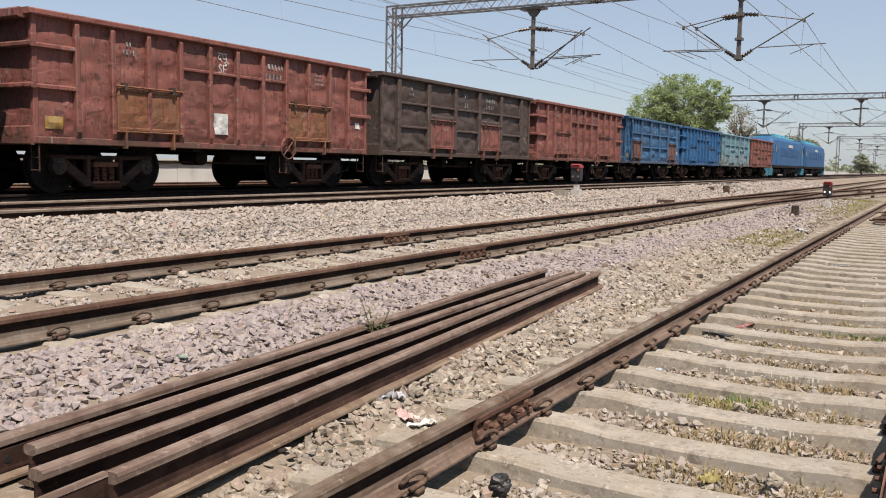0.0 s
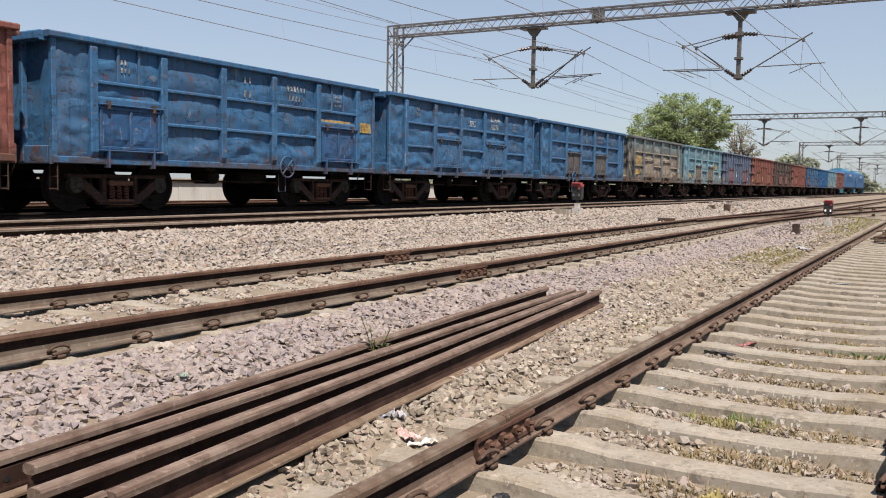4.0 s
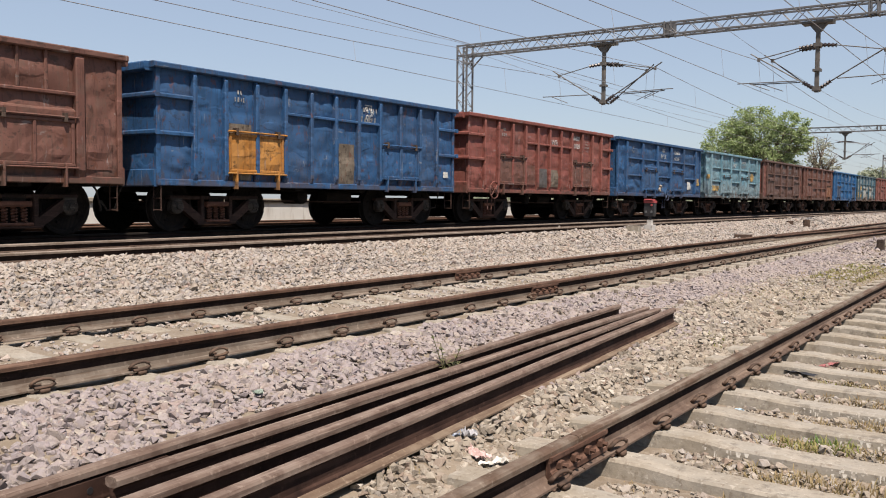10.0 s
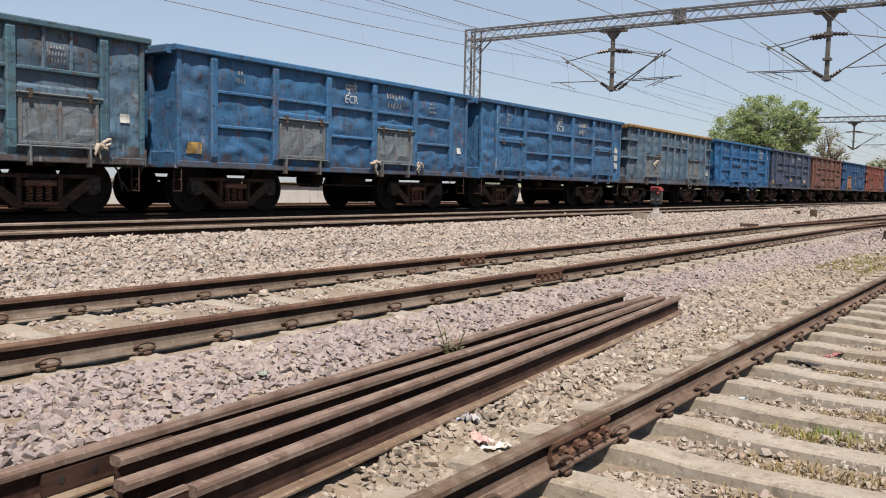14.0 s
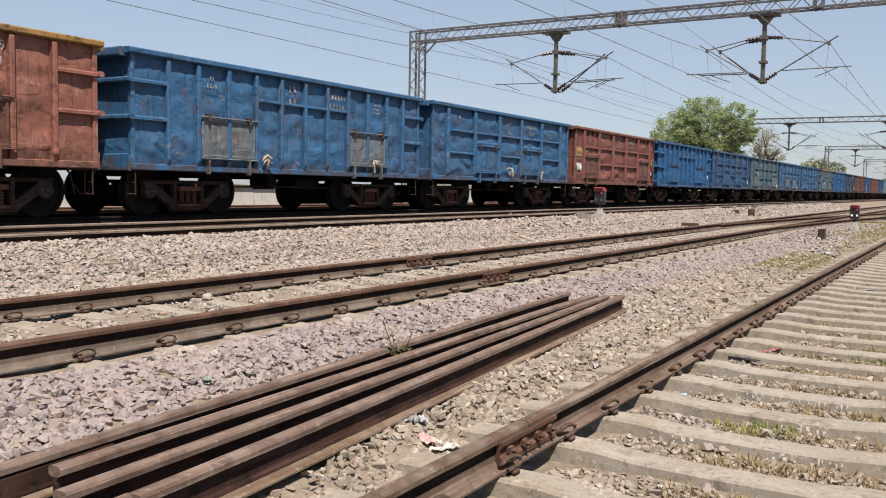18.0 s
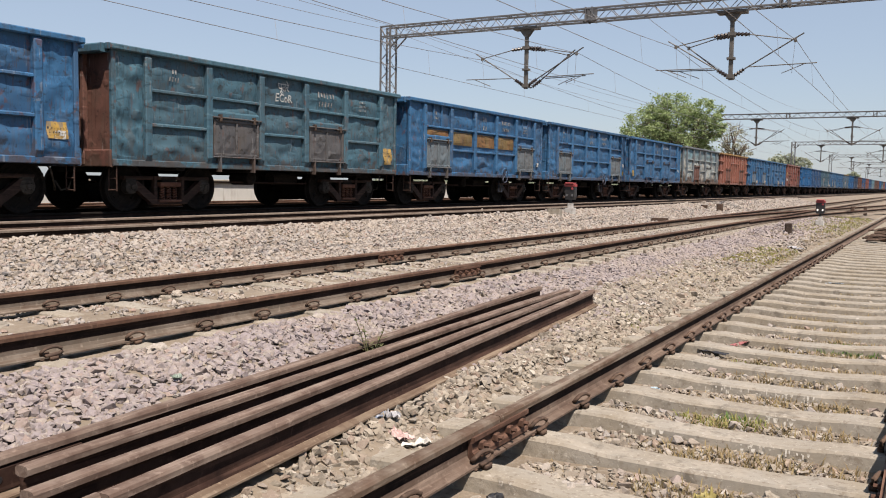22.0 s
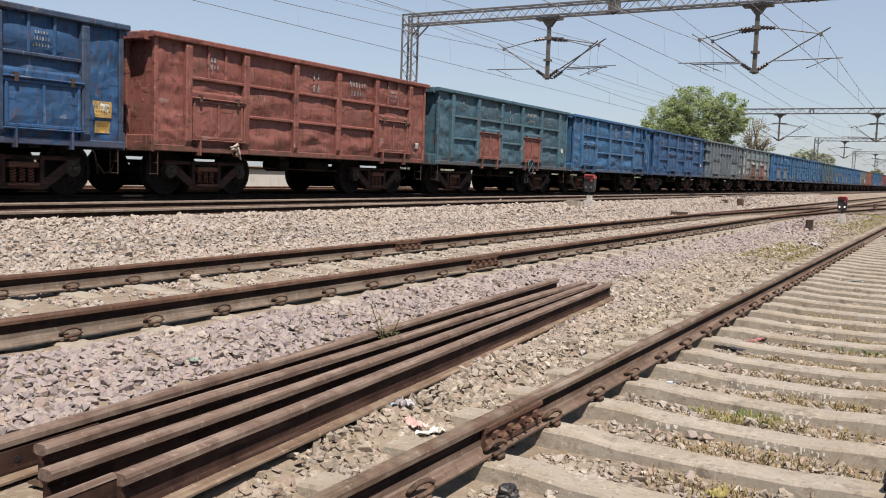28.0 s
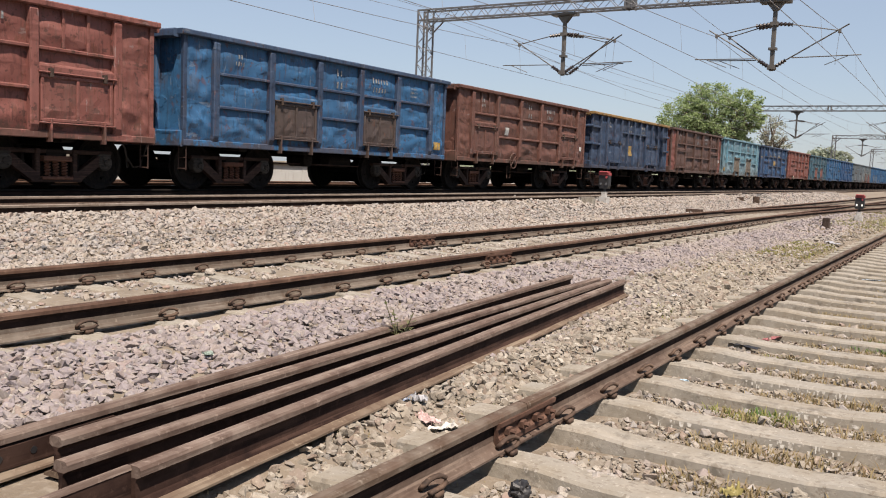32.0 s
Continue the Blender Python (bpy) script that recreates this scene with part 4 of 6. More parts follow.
def side_x(kind, y, z):
    """How far out the side sheet lies at a place, y from the rear end of the body."""
    ribs = RIBS_OLD if kind == "old" else RIBS_NEW
    seed = {"old": 0, "outer": 1, "inner": 2}[kind]
    for i, (a, b) in enumerate(zip(ribs, ribs[1:])):
        if a <= y <= b or i == len(ribs) - 2:
            o = random.Random(seed * 31 + i).uniform(0, 90)
            nu, nv = (10 if kind == "old" else 18), 40
            u, v = min(0.9999, max(0, (y - a) / (b - a))) * nu, min(0.9999, max(0, (z - SILL - 0.02) / (TOP - 0.1 - SILL))) * nv
            iu, iv = int(u), int(v)

            def out(p, q):
                p, q = p / nu, q / nv
                return swell(p, q, SILL + 0.02 + (TOP - 0.1 - SILL) * q, o, 0.046 if kind != "old" else 0.038)
            fu, fv = u - iu, v - iv
            return XS + (out(iu, iv) * (1 - fu) + out(iu + 1, iv) * fu) * (1 - fv) + (out(iu, iv + 1) * (1 - fu) + out(iu + 1, iv + 1) * fu) * fv
    return XS


def bars(rows, h, w):
    """Rows of plain worn bars in place of painted figures that cannot be read, in the y-z plane."""
    g = Geo()
    rng = random.Random(len(rows) * 7 + sum(rows))
    for k, n in enumerate(rows):
        z = -k * h * 1.5
        for j in range(n):
            y = (j - (n - 1) / 2) * w * 1.45
            a, c = w * rng.uniform(0.2, 0.4), h * rng.uniform(0.3, 0.48)
            g.add([(0, y - a, z - c), (0, y + a, z - c), (0, y + a, z + c), (0, y - a, z + c)], [(0, 1, 2, 3)])
    return g


def on_side(w, kind, name, me, y, z, label=""):
    """Lays flat marks (a mesh in the y-z plane) on the dented side of a wagon."""
    for v in me.vertices:
        yy, zz = y + v.co.y, z + v.co.z
        v.co = (side_x(kind, yy, zz) + 0.02, yy - L / 2, zz)
    me.update()
    ob = part(name, me, None, w, label)
    if name == "stencil_mark":
        tagged(ob, kind="stuff")


def letters(w, kind, body, size, y, z):
    me = text_mesh("lettering", body, size, WHITE)
    for v in me.vertices:
        v.co = (0, v.co.x, v.co.y)
    on_side(w, kind, "lettering", me, y, z, "white stencilled railway letters")


def figures(w, kind, rows, h, y, z):
    on_side(w, kind, "stencil_mark", bars(rows, h, h * 0.55).mesh("stencil_mark", FADED), y, z, "worn white painted figures")


def patch(w, kind, y, z, sy, sz, mat, round_=False):
    g = Geo()
    if round_:
        n = 20
        g.grid(n, 4, lambda u, v: (0, sy / 2 * (0.02 + 0.98 * v) * math.cos(6.2832 * u), sz / 2 * (0.02 + 0.98 * v) * math.sin(6.2832 * u)))
    else:
        g.grid(10, 6, lambda u, v: (0, sy * (u - 0.5), sz * (v - 0.5)))
    on_side(w, kind, "painted_patch", g.mesh("painted_patch", mat), y, z)


def rag(w, y, z, seed):
    """A torn sack end caught on a door: a crumpled piece with strips hanging from it."""
    rng = random.Random(seed)
    o = rng.uniform(0, 40)
    y -= L / 2
    g = Geo()
    for k in range(6):                                     # a bunch of twisted strips
        a = rng.choice((-1.75, -1.4, -0.5, 0.1, 3.4, -1.6)) + rng.uniform(-0.3, 0.3)
        l, q, pts = rng.uniform(0.12, 0.28), Vector((XS + 0.14, y + rng.uniform(-0.07, 0.07), z + rng.uniform(-0.03, 0.08))), []
        for _ in range(6):
            pts.append(tuple(q))
            a += rng.uniform(-0.4, 0.4)
            q = q + Vector((rng.uniform(-0.02, 0.02), math.cos(a) * l / 5, math.sin(a) * l / 5 - 0.012))
        r = rng.uniform(0.02, 0.042)
        g.tube(pts, [r * 0.7, r, r * 1.15, r * 0.75, r * 0.9, r * 0.25], 6)
    g.v = [(a + 0.025 * noise.noise((a * 14 + o, b * 14, c * 14)), b + 0.03 * noise.noise((b * 12, c * 12 + o, 2)), c + 0.03 * noise.noise((b * 13 + o, a, c * 13))) for a, b, c in g.v]
    tagged(part("sacking", g, M["rag"], w, "torn pale sacking caught on the door", smooth=True), kind="stuff")


def load(w, seed):
    rng = random.Random(seed)
    def fn(u, v):
        e = min(1, 5 * u * (1 - u)) * min(1, 5 * v * (1 - v))
        return (-1.42 + 2.84 * u, -L / 2 + 0.15 + (L - 0.3) * v, 2.4 + e * (0.5 + 0.35 * noise.noise((u * 3, v * 9, seed)) + 0.2 * noise.noise((u * 9, v * 30, seed))))
    part("load", Geo().grid(16, 50, fn), M["under"], w, "dark heaped mineral load")


by_no = {no: (w, row.split()[1], row.split()[2]) for (no, w), row in zip(wagons, TRAIN)}
SIGNS = {7: ("SE", 4.55), 16: ("SE", 5.0), 21: ("WR", 5.38), 27: ("ECR", 4.95), 20: ("WCR", 5.0), 28: ("ECR", 5.0), 25: ("NR", 9.5), 46: ("NR", 9.45), 50: ("SEC", 4.95), 22: ("SE", 6.2), 24: ("SE", 4.98), 19: ("WCR", 5.0), 41: ("SER", 5.0), 9: ("SECR", 5.0), 10: ("SECR", 5.0), 12: ("SEC", 5.0), 40: ("ECoR", 5.0), 43: ("NCR", 5.0)}
NUMBERS = {24: ("10070259246",), 16: ("100799", "80418"), 27: ("121003", "18831"), 21: ("00899", "01020"), 25: ("220321", "12185"), 50: ("161407", "62490"), 35: ("250899", "62063", "WR"), 12: ("221414", "70276"), 46: ("220225", "21685"), 20: ("221800", "60286"), 43: ("22131076501",), 37: ("22121120245",)}
NATIVE = {"SECR": "\u0926\u092a\u0942\u092e\u0930\u0947", "ECoR": "\u092a\u0942\u0924\u0930\u0947", "NCR": "\u0909\u092e\u0930\u0947", "SE": "\u0926\u092a\u0942", "ECR": "\u092a\u0942\u092e\u0930\u0947", "WCR": "\u092a\u092e\u0930\u0947", "NR": "\u0909\u0930\u0947"}
for no, (w, kind, col) in by_no.items():
    rng = random.Random(no)
    if no in SIGNS:
        body, y = SIGNS[no]
        letters(w, kind, body, 0.27, y, 2.62)
        if body in NATIVE:
            letters(w, kind, NATIVE[body], 0.27, y, 2.88)
    else:
        figures(w, kind, [2, 2], 0.2, 4.95 if kind != "old" else 4.55, 2.88)
    if no in NUMBERS:
        yy = (6.62 if kind != "old" else 7.03) + (1.55 if no in (25, 46) else 0)
        if no in (35, 43):
            yy = 6.6 if no == 43 else 7.87
        for k, word in enumerate(NUMBERS[no]):
            letters(w, kind, word, 0.24, yy, 2.86 - 0.26 * k)
    else:
        figures(w, kind, [6, 5], 0.15, (6.62 if kind != "old" else 6.2) + (1.6 if no in (25, 46) else 0), 2.84)
    if rng.random() < 0.6:
        figures(w, kind, [5, 6, 6], 0.07, 8.25 if kind != "old" else 7.9, 2.8)
    figures(w, kind, [2, 4], 0.1, 1.55 if kind != "old" else 2.05, 2.84)
    if rng.random() < 0.5:
        patch(w, kind, 9.55, rng.uniform(1.35, 1.8), 0.2, 0.16, WHITE)
    if rng.random() < 0.25:
        patch(w, kind, rng.choice((0.4, 9.5)), 1.28, 0.34, 0.22, AMBER)
for no, y, z, sy, sz, k in [(8, 4.55, 1.7, 0.36, 0.42, 1), (8, 8.7, 1.45, 0.28, 0.3, 1), (9, 8.3, 2.08, 0.75, 0.46, 2), (9, 1.7, 1.35, 0.9, 0.22, 0), (10, 1.7, 2.0, 1.0, 0.55, 2), (10, 1.7, 1.4, 0.9, 0.2, 0), (13, 9.5, 2.1, 0.6, 0.26, 0),
                            (13, 8.2, 2.15, 1.3, 0.12, 0), (15, 1.7, 2.08, 0.7, 0.42, 2), (15, 1.7, 1.4, 0.9, 0.25, 0), (15, 0.4, 1.5, 0.4, 0.4, 0), (19, 1.65, 1.38, 1.05, 0.26, 0), (19, 8.3, 2.08, 0.8, 0.48, 2), (19, 0.42, 1.95, 0.4, 0.22, 0), (20, 9.5, 1.62, 0.5, 0.32, 0),
                            (20, 8.3, 1.42, 0.5, 0.36, 1), (24, 4.7, 1.42, 0.6, 0.16, 0), (27, 9.55, 2.1, 0.3, 0.2, 1), (27, 9.55, 1.82, 0.3, 0.2, 1), (27, 9.55, 1.52, 0.3, 0.2, 1), (37, 0.55, 1.35, 0.35, 0.28, 0), (39, 1.7, 2.12, 1.42, 0.42, 3), (39, 3.3, 2.12, 1.42, 0.42, 3),
                            (39, 5.0, 2.12, 1.42, 0.42, 3), (39, 6.6, 2.12, 1.42, 0.42, 3), (40, 9.5, 1.45, 0.42, 0.34, 0), (41, 9.5, 1.5, 0.4, 0.3, 0), (42, 3.3, 1.45, 0.5, 0.3, 1), (42, 3.9, 1.42, 0.4, 0.2, 0), (50, 3.3, 2.5, 1.45, 0.05, 0), (50, 5.0, 2.5, 1.45, 0.05, 0), (50, 6.6, 2.5, 1.4, 0.05, 0),
                            (50, 0.42, 2.35, 0.6, 0.06, 0), (50, 4.95, 1.98, 0.75, 0.34, 0), (50, 9.5, 1.6, 0.4, 0.3, 0), (53, 4.55, 1.75, 0.55, 0.45, 0), (32, 0.45, 2.2, 0.6, 0.34, 0), (32, 9.5, 2.05, 0.5, 0.3, 0), (32, 0.45, 1.6, 0.5, 0.3, 1), (7, 4.5, 1.45, 0.4, 0.45, 1), (54, 3.2, 1.95, 0.3, 0.25, 1), (22, 2.07, 1.62, 0.6, 1.15, 4), (22, 5.39, 1.5, 0.55, 0.95, 4),
                            (21, 3.74, 1.5, 0.62, 0.62, 5), (21, 4.56, 1.42, 0.6, 0.62, 6), (21, 5.39, 1.42, 0.58, 0.58, 4), (26, 7.86, 1.4, 0.5, 0.55, 5), (23, 9.5, 1.6, 0.5, 0.9, 5)]:
    w, kind, col = by_no[no]
    patch(w, kind, y, z, sy, sz, (AMBER, WHITE, AMBER, OCHRE, P["drab"], P["brown"], P["slate"])[k], k == 2)
    if k == 2:                                             # the words on the round signs
        for word, dz in (("WITH TWIN", 0.06), ("PIPE", -0.1)):
            me = text_mesh("sign_text", word, 0.13, M["black_paint"])
            for v in me.vertices:
                v.co = (0, v.co.x, v.co.y)
            on_side(w, kind, "sign_text", me, y, z + dz)
            w.children[-1].location.x = 0.03
    elif k == 0 and sz > 0.15:
        on_side(w, kind, "stencil_mark", bars([7, 6], 0.055, 0.04).mesh("stencil_mark", M["black_paint"]), y, z + 0.04)
        w.children[-1].location.x = 0.03
for no, y, white in [(7, 6.6, 0), (16, 6.3, 0), (17, 6.7, 0), (20, 5.2, 0), (21, 1.3, 0), (26, 6.9, 0), (29, 6.8, 0), (38, 6.5, 0), (39, 6.4, 0), (48, 6.5, 0), (54, 3.6, 0), (25, 6.3, 0), (11, 3.3, 0), (13, 6.2, 0), (2, 6.3, 0), (5, 6.4, 0)]:
    w, kind, col = by_no[no]
    hb = handbrake(w, y - L / 2)
    hb.material_slots[0].link = "OBJECT"
    hb.material_slots[0].material = WHITE if white else P[col]
for k, (no, y, z) in enumerate([(20, 4.3, 1.3), (24, 7.9, 1.45), (26, 2.7, 1.75), (28, 5.8, 1.15), (28, 7.6, 1.2), (29, 2.0, 2.05), (29, 9.0, 1.2), (33, 5.0, 1.3), (33, 7.4, 1.25), (34, 3.6, 1.25), (34, 7.7, 1.3), (49, 2.2, 1.05), (15, 4.0, 1.15)]):
    rag(by_no[no][0], y, z, k)
for no in (17, 22):
    load(by_no[no][0], no)
for w in TEMPLATES.values():
    for ob in (*w.children_recursive, w):
        bpy.data.objects.remove(ob)

# ---- the two engines ----
LOCO_BLUE = paint("engine_blue_paint", (0.015, 0.095, 0.24), (0.02, 0.125, 0.29), amount=0.25, rust=0.15)
LOCO_CYAN = paint("engine_cyan_paint", (0.06, 0.34, 0.5), (0.1, 0.4, 0.55), amount=0.2, rust=0.1)
GLASS = Mat("dark_cab_glass", (0.02, 0.025, 0.03), 0.08).done()


def engine():
    t = thing("electric_locomotive", "blue electric goods locomotive with a cyan nose and roof", "locomotive", "engines of the train")
    h = 9.5
    def body_loop(y, inset, top):
        return [(-1.5 + inset, y, 1.15), (1.5 - inset, y, 1.15), (1.52 - inset, y, 2.7), (1.4 - inset, y, top - 0.25), (1.1 - inset, y, top), (-1.1 + inset, y, top), (-1.4 + inset, y, top - 0.25), (-1.52 + inset, y, 2.7)]
    g = Geo()
    st = [body_loop(-h, 0.12, 3.35), body_loop(-h + 0.35, 0.03, 3.7), body_loop(-h + 1.0, 0, 3.75), body_loop(h - 1.0, 0, 3.75), body_loop(h - 0.35, 0.03, 3.7), body_loop(h, 0.12, 3.35)]
    fs = [(i * 8 + j, i * 8 + (j + 1) % 8, (i + 1) * 8 + (j + 1) % 8, (i + 1) * 8 + j) for i in range(5) for j in range(8)]
    g.add([p for s in st for p in s], fs + [tuple(range(8)), tuple(40 + j for j in range(8))])
    body = part("body", g, LOCO_BLUE, t)
    part("underframe", Geo().bar(-1.5, 1.5, -h - 0.1, h + 0.1, 0.9, 1.15, 0.03, "y"), M["under"], t)
    part("transformer_tank", Geo().bar(-1.3, 1.3, -2.2, 2.2, 0.35, 0.9, 0.08, "y"), M["under"], t)
    for s in (1, -1):
        e = s * h
        a, b = sorted((e - s * 0.02, e + s * 0.05))
        part("nose_panel", Geo().bar(-1.3, 1.3, a, b, 1.2, 2.35, 0.03, "x"), LOCO_CYAN, body, "cyan nose panel")
        for x in (-0.68, 0.68):
            part("windscreen", Geo().bar(x - 0.5, x + 0.5, a, b + 0.004 if s > 0 else b, 2.5, 3.15, 0.03, "x"), GLASS, body)
            part("headlight", Geo().tube([(x * 1.3, e, 1.45), (x * 1.3, e + s * 0.12, 1.45)], 0.12, 12), M["white_paint"], t)
        a, b = sorted((e + s * 0.1, e + s * 0.3))
        part("cattle_guard", Geo().bar(-1.45, 1.45, a, b, 0.2, 0.9, 0.03, "x"), LOCO_CYAN, t)
        part("coupler", Geo().bar(-0.15, 0.15, min(e, e + s * 0.62), max(e, e + s * 0.62), 0.95, 1.2, 0.03, "y"), M["under"], t)
        for sx in (1, -1):
            x0, x1 = sorted((sx * 1.49, sx * 1.53))
            part("cab_door", Geo().bar(x0, x1, e - s * 1.75 - 0.3, e - s * 1.75 + 0.3, 1.25, 3.0, 0.01), LOCO_BLUE, body)
            part("cab_window", Geo().bar(x0, x1, e - s * 1.0 - 0.3, e - s * 1.0 + 0.3, 2.35, 3.0, 0.01), GLASS, body)
    for sx in (1, -1):
        x0, x1 = sorted((sx * 1.5, sx * 1.54))
        for k in range(6):
            y = -5.0 + 2.0 * k
            v = part("louvre_panel", Geo().bar(x0, x1, y - 0.75, y + 0.75, 2.05, 2.85, 0.01), LOCO_BLUE, body)
            for j in range(4):
                part("slat", Geo().bar(min(sx * 1.53, sx * 1.56), max(sx * 1.53, sx * 1.56), y - 0.68, y + 0.68, 2.14 + j * 0.18, 2.21 + j * 0.18, 0.008, "y"), LOCO_BLUE, v)
        a = Geo().bar(x0, x1, -1.3, 1.3, 2.93, 3.2, 0.01)
        part("name_board", a, WHITE, body, "white lettering board")
    part("roof_hatch", Geo().bar(-0.95, 0.95, -6.2, 6.2, 3.74, 3.95, 0.05, "y"), LOCO_CYAN, t, "cyan roof hatches")
    for y in (-3.5, -1.2, 1.2, 3.5):
        part("roof_box", Geo().bar(-0.6, 0.6, y - 0.6, y + 0.6, 3.95, 4.2, 0.04, "y"), LOCO_CYAN, t)
    for s in (1, -1):
        p = new("pantograph")
        p.parent, p.location = t, (0, s * 7.6, 3.78)
        up = 1.55 if s < 0 else 0.35
        part("base_frame", Geo().bar(-0.8, 0.8, -0.7, 0.7, 0.15, 0.22, 0.02, "y"), M["arm"], p)
        for x in (-0.55, 0.55):
            part("lower_arm", Geo().tube([(x, 0.6, 0.2), (x * 0.8, -0.7, 0.2 + up * 0.5)], 0.03, 5), M["arm"], p)
            part("upper_arm", Geo().tube([(x * 0.8, -0.7, 0.2 + up * 0.5), (x * 0.7, 0.1, 0.2 + up)], 0.025, 5), M["arm"], p)
        part("pan_head", Geo().tube([(-1.0, 0.1, 0.1 + up), (-0.7, 0.1, 0.22 + up), (0.7, 0.1, 0.22 + up), (1.0, 0.1, 0.1 + up)], 0.03, 6), M["arm"], p)
        b = new("bogie")
        b.parent, b.location = t, (0, s * 5.7, 0)
        for sx in (1, -1):
            x0, x1 = sorted((sx * 1.0, sx * 1.14))
            part("side_frame", Geo().bar(x0, x1, -2.6, 2.6, 0.55, 0.8, 0.03, "y"), M["bogie"], b)
            for y in (-1.9, 0, 1.9):
                part("axle_box", Geo().bar(min(sx * 1.0, sx * 1.2), max(sx * 1.0, sx * 1.2), y - 0.18, y + 0.18, 0.38, 0.72, 0.03), M["hub"], b)
        prof = [(-0.07, 0.09), (-0.065, 0.56), (-0.03, 0.53), (0.07, 0.52), (0.07, 0.4), (0.02, 0.36), (0.06, 0.09)]
        for y in (-1.9, 0, 1.9):
            w = Geo().tube([(-1.05, 0, 0), (1.05, 0, 0)], 0.09, 8)
            w.wheel(0.872, 0, 0, prof, 22).wheel(-0.872, 0, 0, [(-a, r) for a, r in prof], 22)
            part("wheelset", w, M["under"], b, at=(0, y, 0.52))
    return t


_e = engine()
engines = [_e, copy_thing(_e, pose(XT, 0, ZT))]

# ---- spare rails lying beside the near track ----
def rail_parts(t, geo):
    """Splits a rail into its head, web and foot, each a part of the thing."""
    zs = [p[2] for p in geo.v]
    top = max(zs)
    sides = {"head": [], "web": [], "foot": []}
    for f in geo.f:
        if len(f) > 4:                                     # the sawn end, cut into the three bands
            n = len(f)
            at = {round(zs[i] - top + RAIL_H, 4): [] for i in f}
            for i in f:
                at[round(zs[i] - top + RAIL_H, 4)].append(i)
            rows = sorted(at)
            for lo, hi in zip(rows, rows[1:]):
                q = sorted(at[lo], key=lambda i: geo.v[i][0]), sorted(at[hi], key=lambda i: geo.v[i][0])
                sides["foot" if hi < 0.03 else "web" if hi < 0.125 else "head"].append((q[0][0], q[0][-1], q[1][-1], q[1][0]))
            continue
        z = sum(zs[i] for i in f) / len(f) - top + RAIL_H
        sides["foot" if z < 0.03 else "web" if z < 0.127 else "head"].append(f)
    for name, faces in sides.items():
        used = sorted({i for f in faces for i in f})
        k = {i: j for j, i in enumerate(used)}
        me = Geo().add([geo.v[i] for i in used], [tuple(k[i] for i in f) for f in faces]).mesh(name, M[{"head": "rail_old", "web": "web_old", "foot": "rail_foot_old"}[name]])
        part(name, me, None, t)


def spare_rails():
    rng = random.Random(5)
    rows = [((-3.02, 1.05), (-3.595, 8.46), 0.052, 0), ((-2.905, 1.985), (-3.325, 8.47), 0.052, 1), ((-2.652, 1.835), (-3.175, 8.46), 0.05, 2), ((-2.414, 1.95), (-3.035, 8.53), 0.052, 3)]
    for (xa, ya), (xb, yb), top, k in rows:
        ln = math.hypot(xb - xa, yb - ya)
        g = Geo()
        n = 14
        wob = rng.uniform(0, 9)
        vs, fs, m = [], [], len(RAIL)
        for i in range(n + 1):
            y = ln * i / n
            bend = 0.012 * noise.noise((i * 0.35 + wob, 0, 1)) + (0.03 * max(0, i - 12) / 2 if k == 1 else 0)
            vs += [(a + bend, y, b - RAIL_H) for a, b in RAIL]
        for i in range(n):
            fs += [(i * m + j, i * m + (j + 1) % m, (i + 1) * m + (j + 1) % m, (i + 1) * m + j) for j in range(m)]
        g.add(vs, fs + [tuple(reversed(range(m))), tuple(n * m + j for j in range(m))])
        t = thing("spare_rail", "weathered brown spare rail lying on the ballast beside others" if k != 3 else "weathered spare switch rail with its head planed off at one end", "rail", "spare rails beside the track")
        t.matrix_world = pose(xa, ya, top, 0, 0, math.degrees(math.atan2(xa - xb, yb - ya)))
        rail_parts(t, g)
        if k == 3:                                         # planed end: a tall flat blade goes on where the head stops
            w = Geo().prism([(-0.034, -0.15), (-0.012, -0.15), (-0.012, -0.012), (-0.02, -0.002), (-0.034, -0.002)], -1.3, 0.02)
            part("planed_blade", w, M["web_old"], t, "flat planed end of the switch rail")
            part("blade_edge", Geo().prism([(-0.036, -0.016), (-0.009, -0.016), (-0.016, 0.0), (-0.034, 0.0)], -1.3, 0.0), M["rail_old"], t)
            part("blade_foot", Geo().prism([(-0.068, -0.165), (0.068, -0.165), (0.068, -0.155), (0.0, -0.146), (-0.068, -0.155)], -1.3, 0.0), M["rail_foot_old"], t)
        if k == 0:                                         # an old joint plate that hangs on the web
            w = Geo().prism([(0.012, -0.137), (0.03, -0.137), (0.03, -0.05), (0.012, -0.045)], 0.72, 1.35)
            pl = part("fishplate", w, M["web_old"], t, "dark joint plate bolted to the web")
            # the holes are black discs, their dark put in as colour
            for y in (0.8, 0.95, 1.12, 1.27):
                part("bolt_hole", Geo().tube([(0.028, y, -0.09), (0.032, y, -0.09)], 0.015, 10), M["black_paint"], pl)
        for _ in range(3):                                 # beads of torch slag on the head
            y, side = rng.uniform(0.3, 5.5), rng.choice((-1, 1))
            g = Geo().tube([(side * 0.03, y - 0.02, -0.02), (side * 0.036, y, -0.03), (side * 0.034, y + 0.02, -0.05)], [0.005, 0.009, 0.003], 6)
            part("slag_bead", g, M["rail_old"], t, smooth=True)


spare_rails()


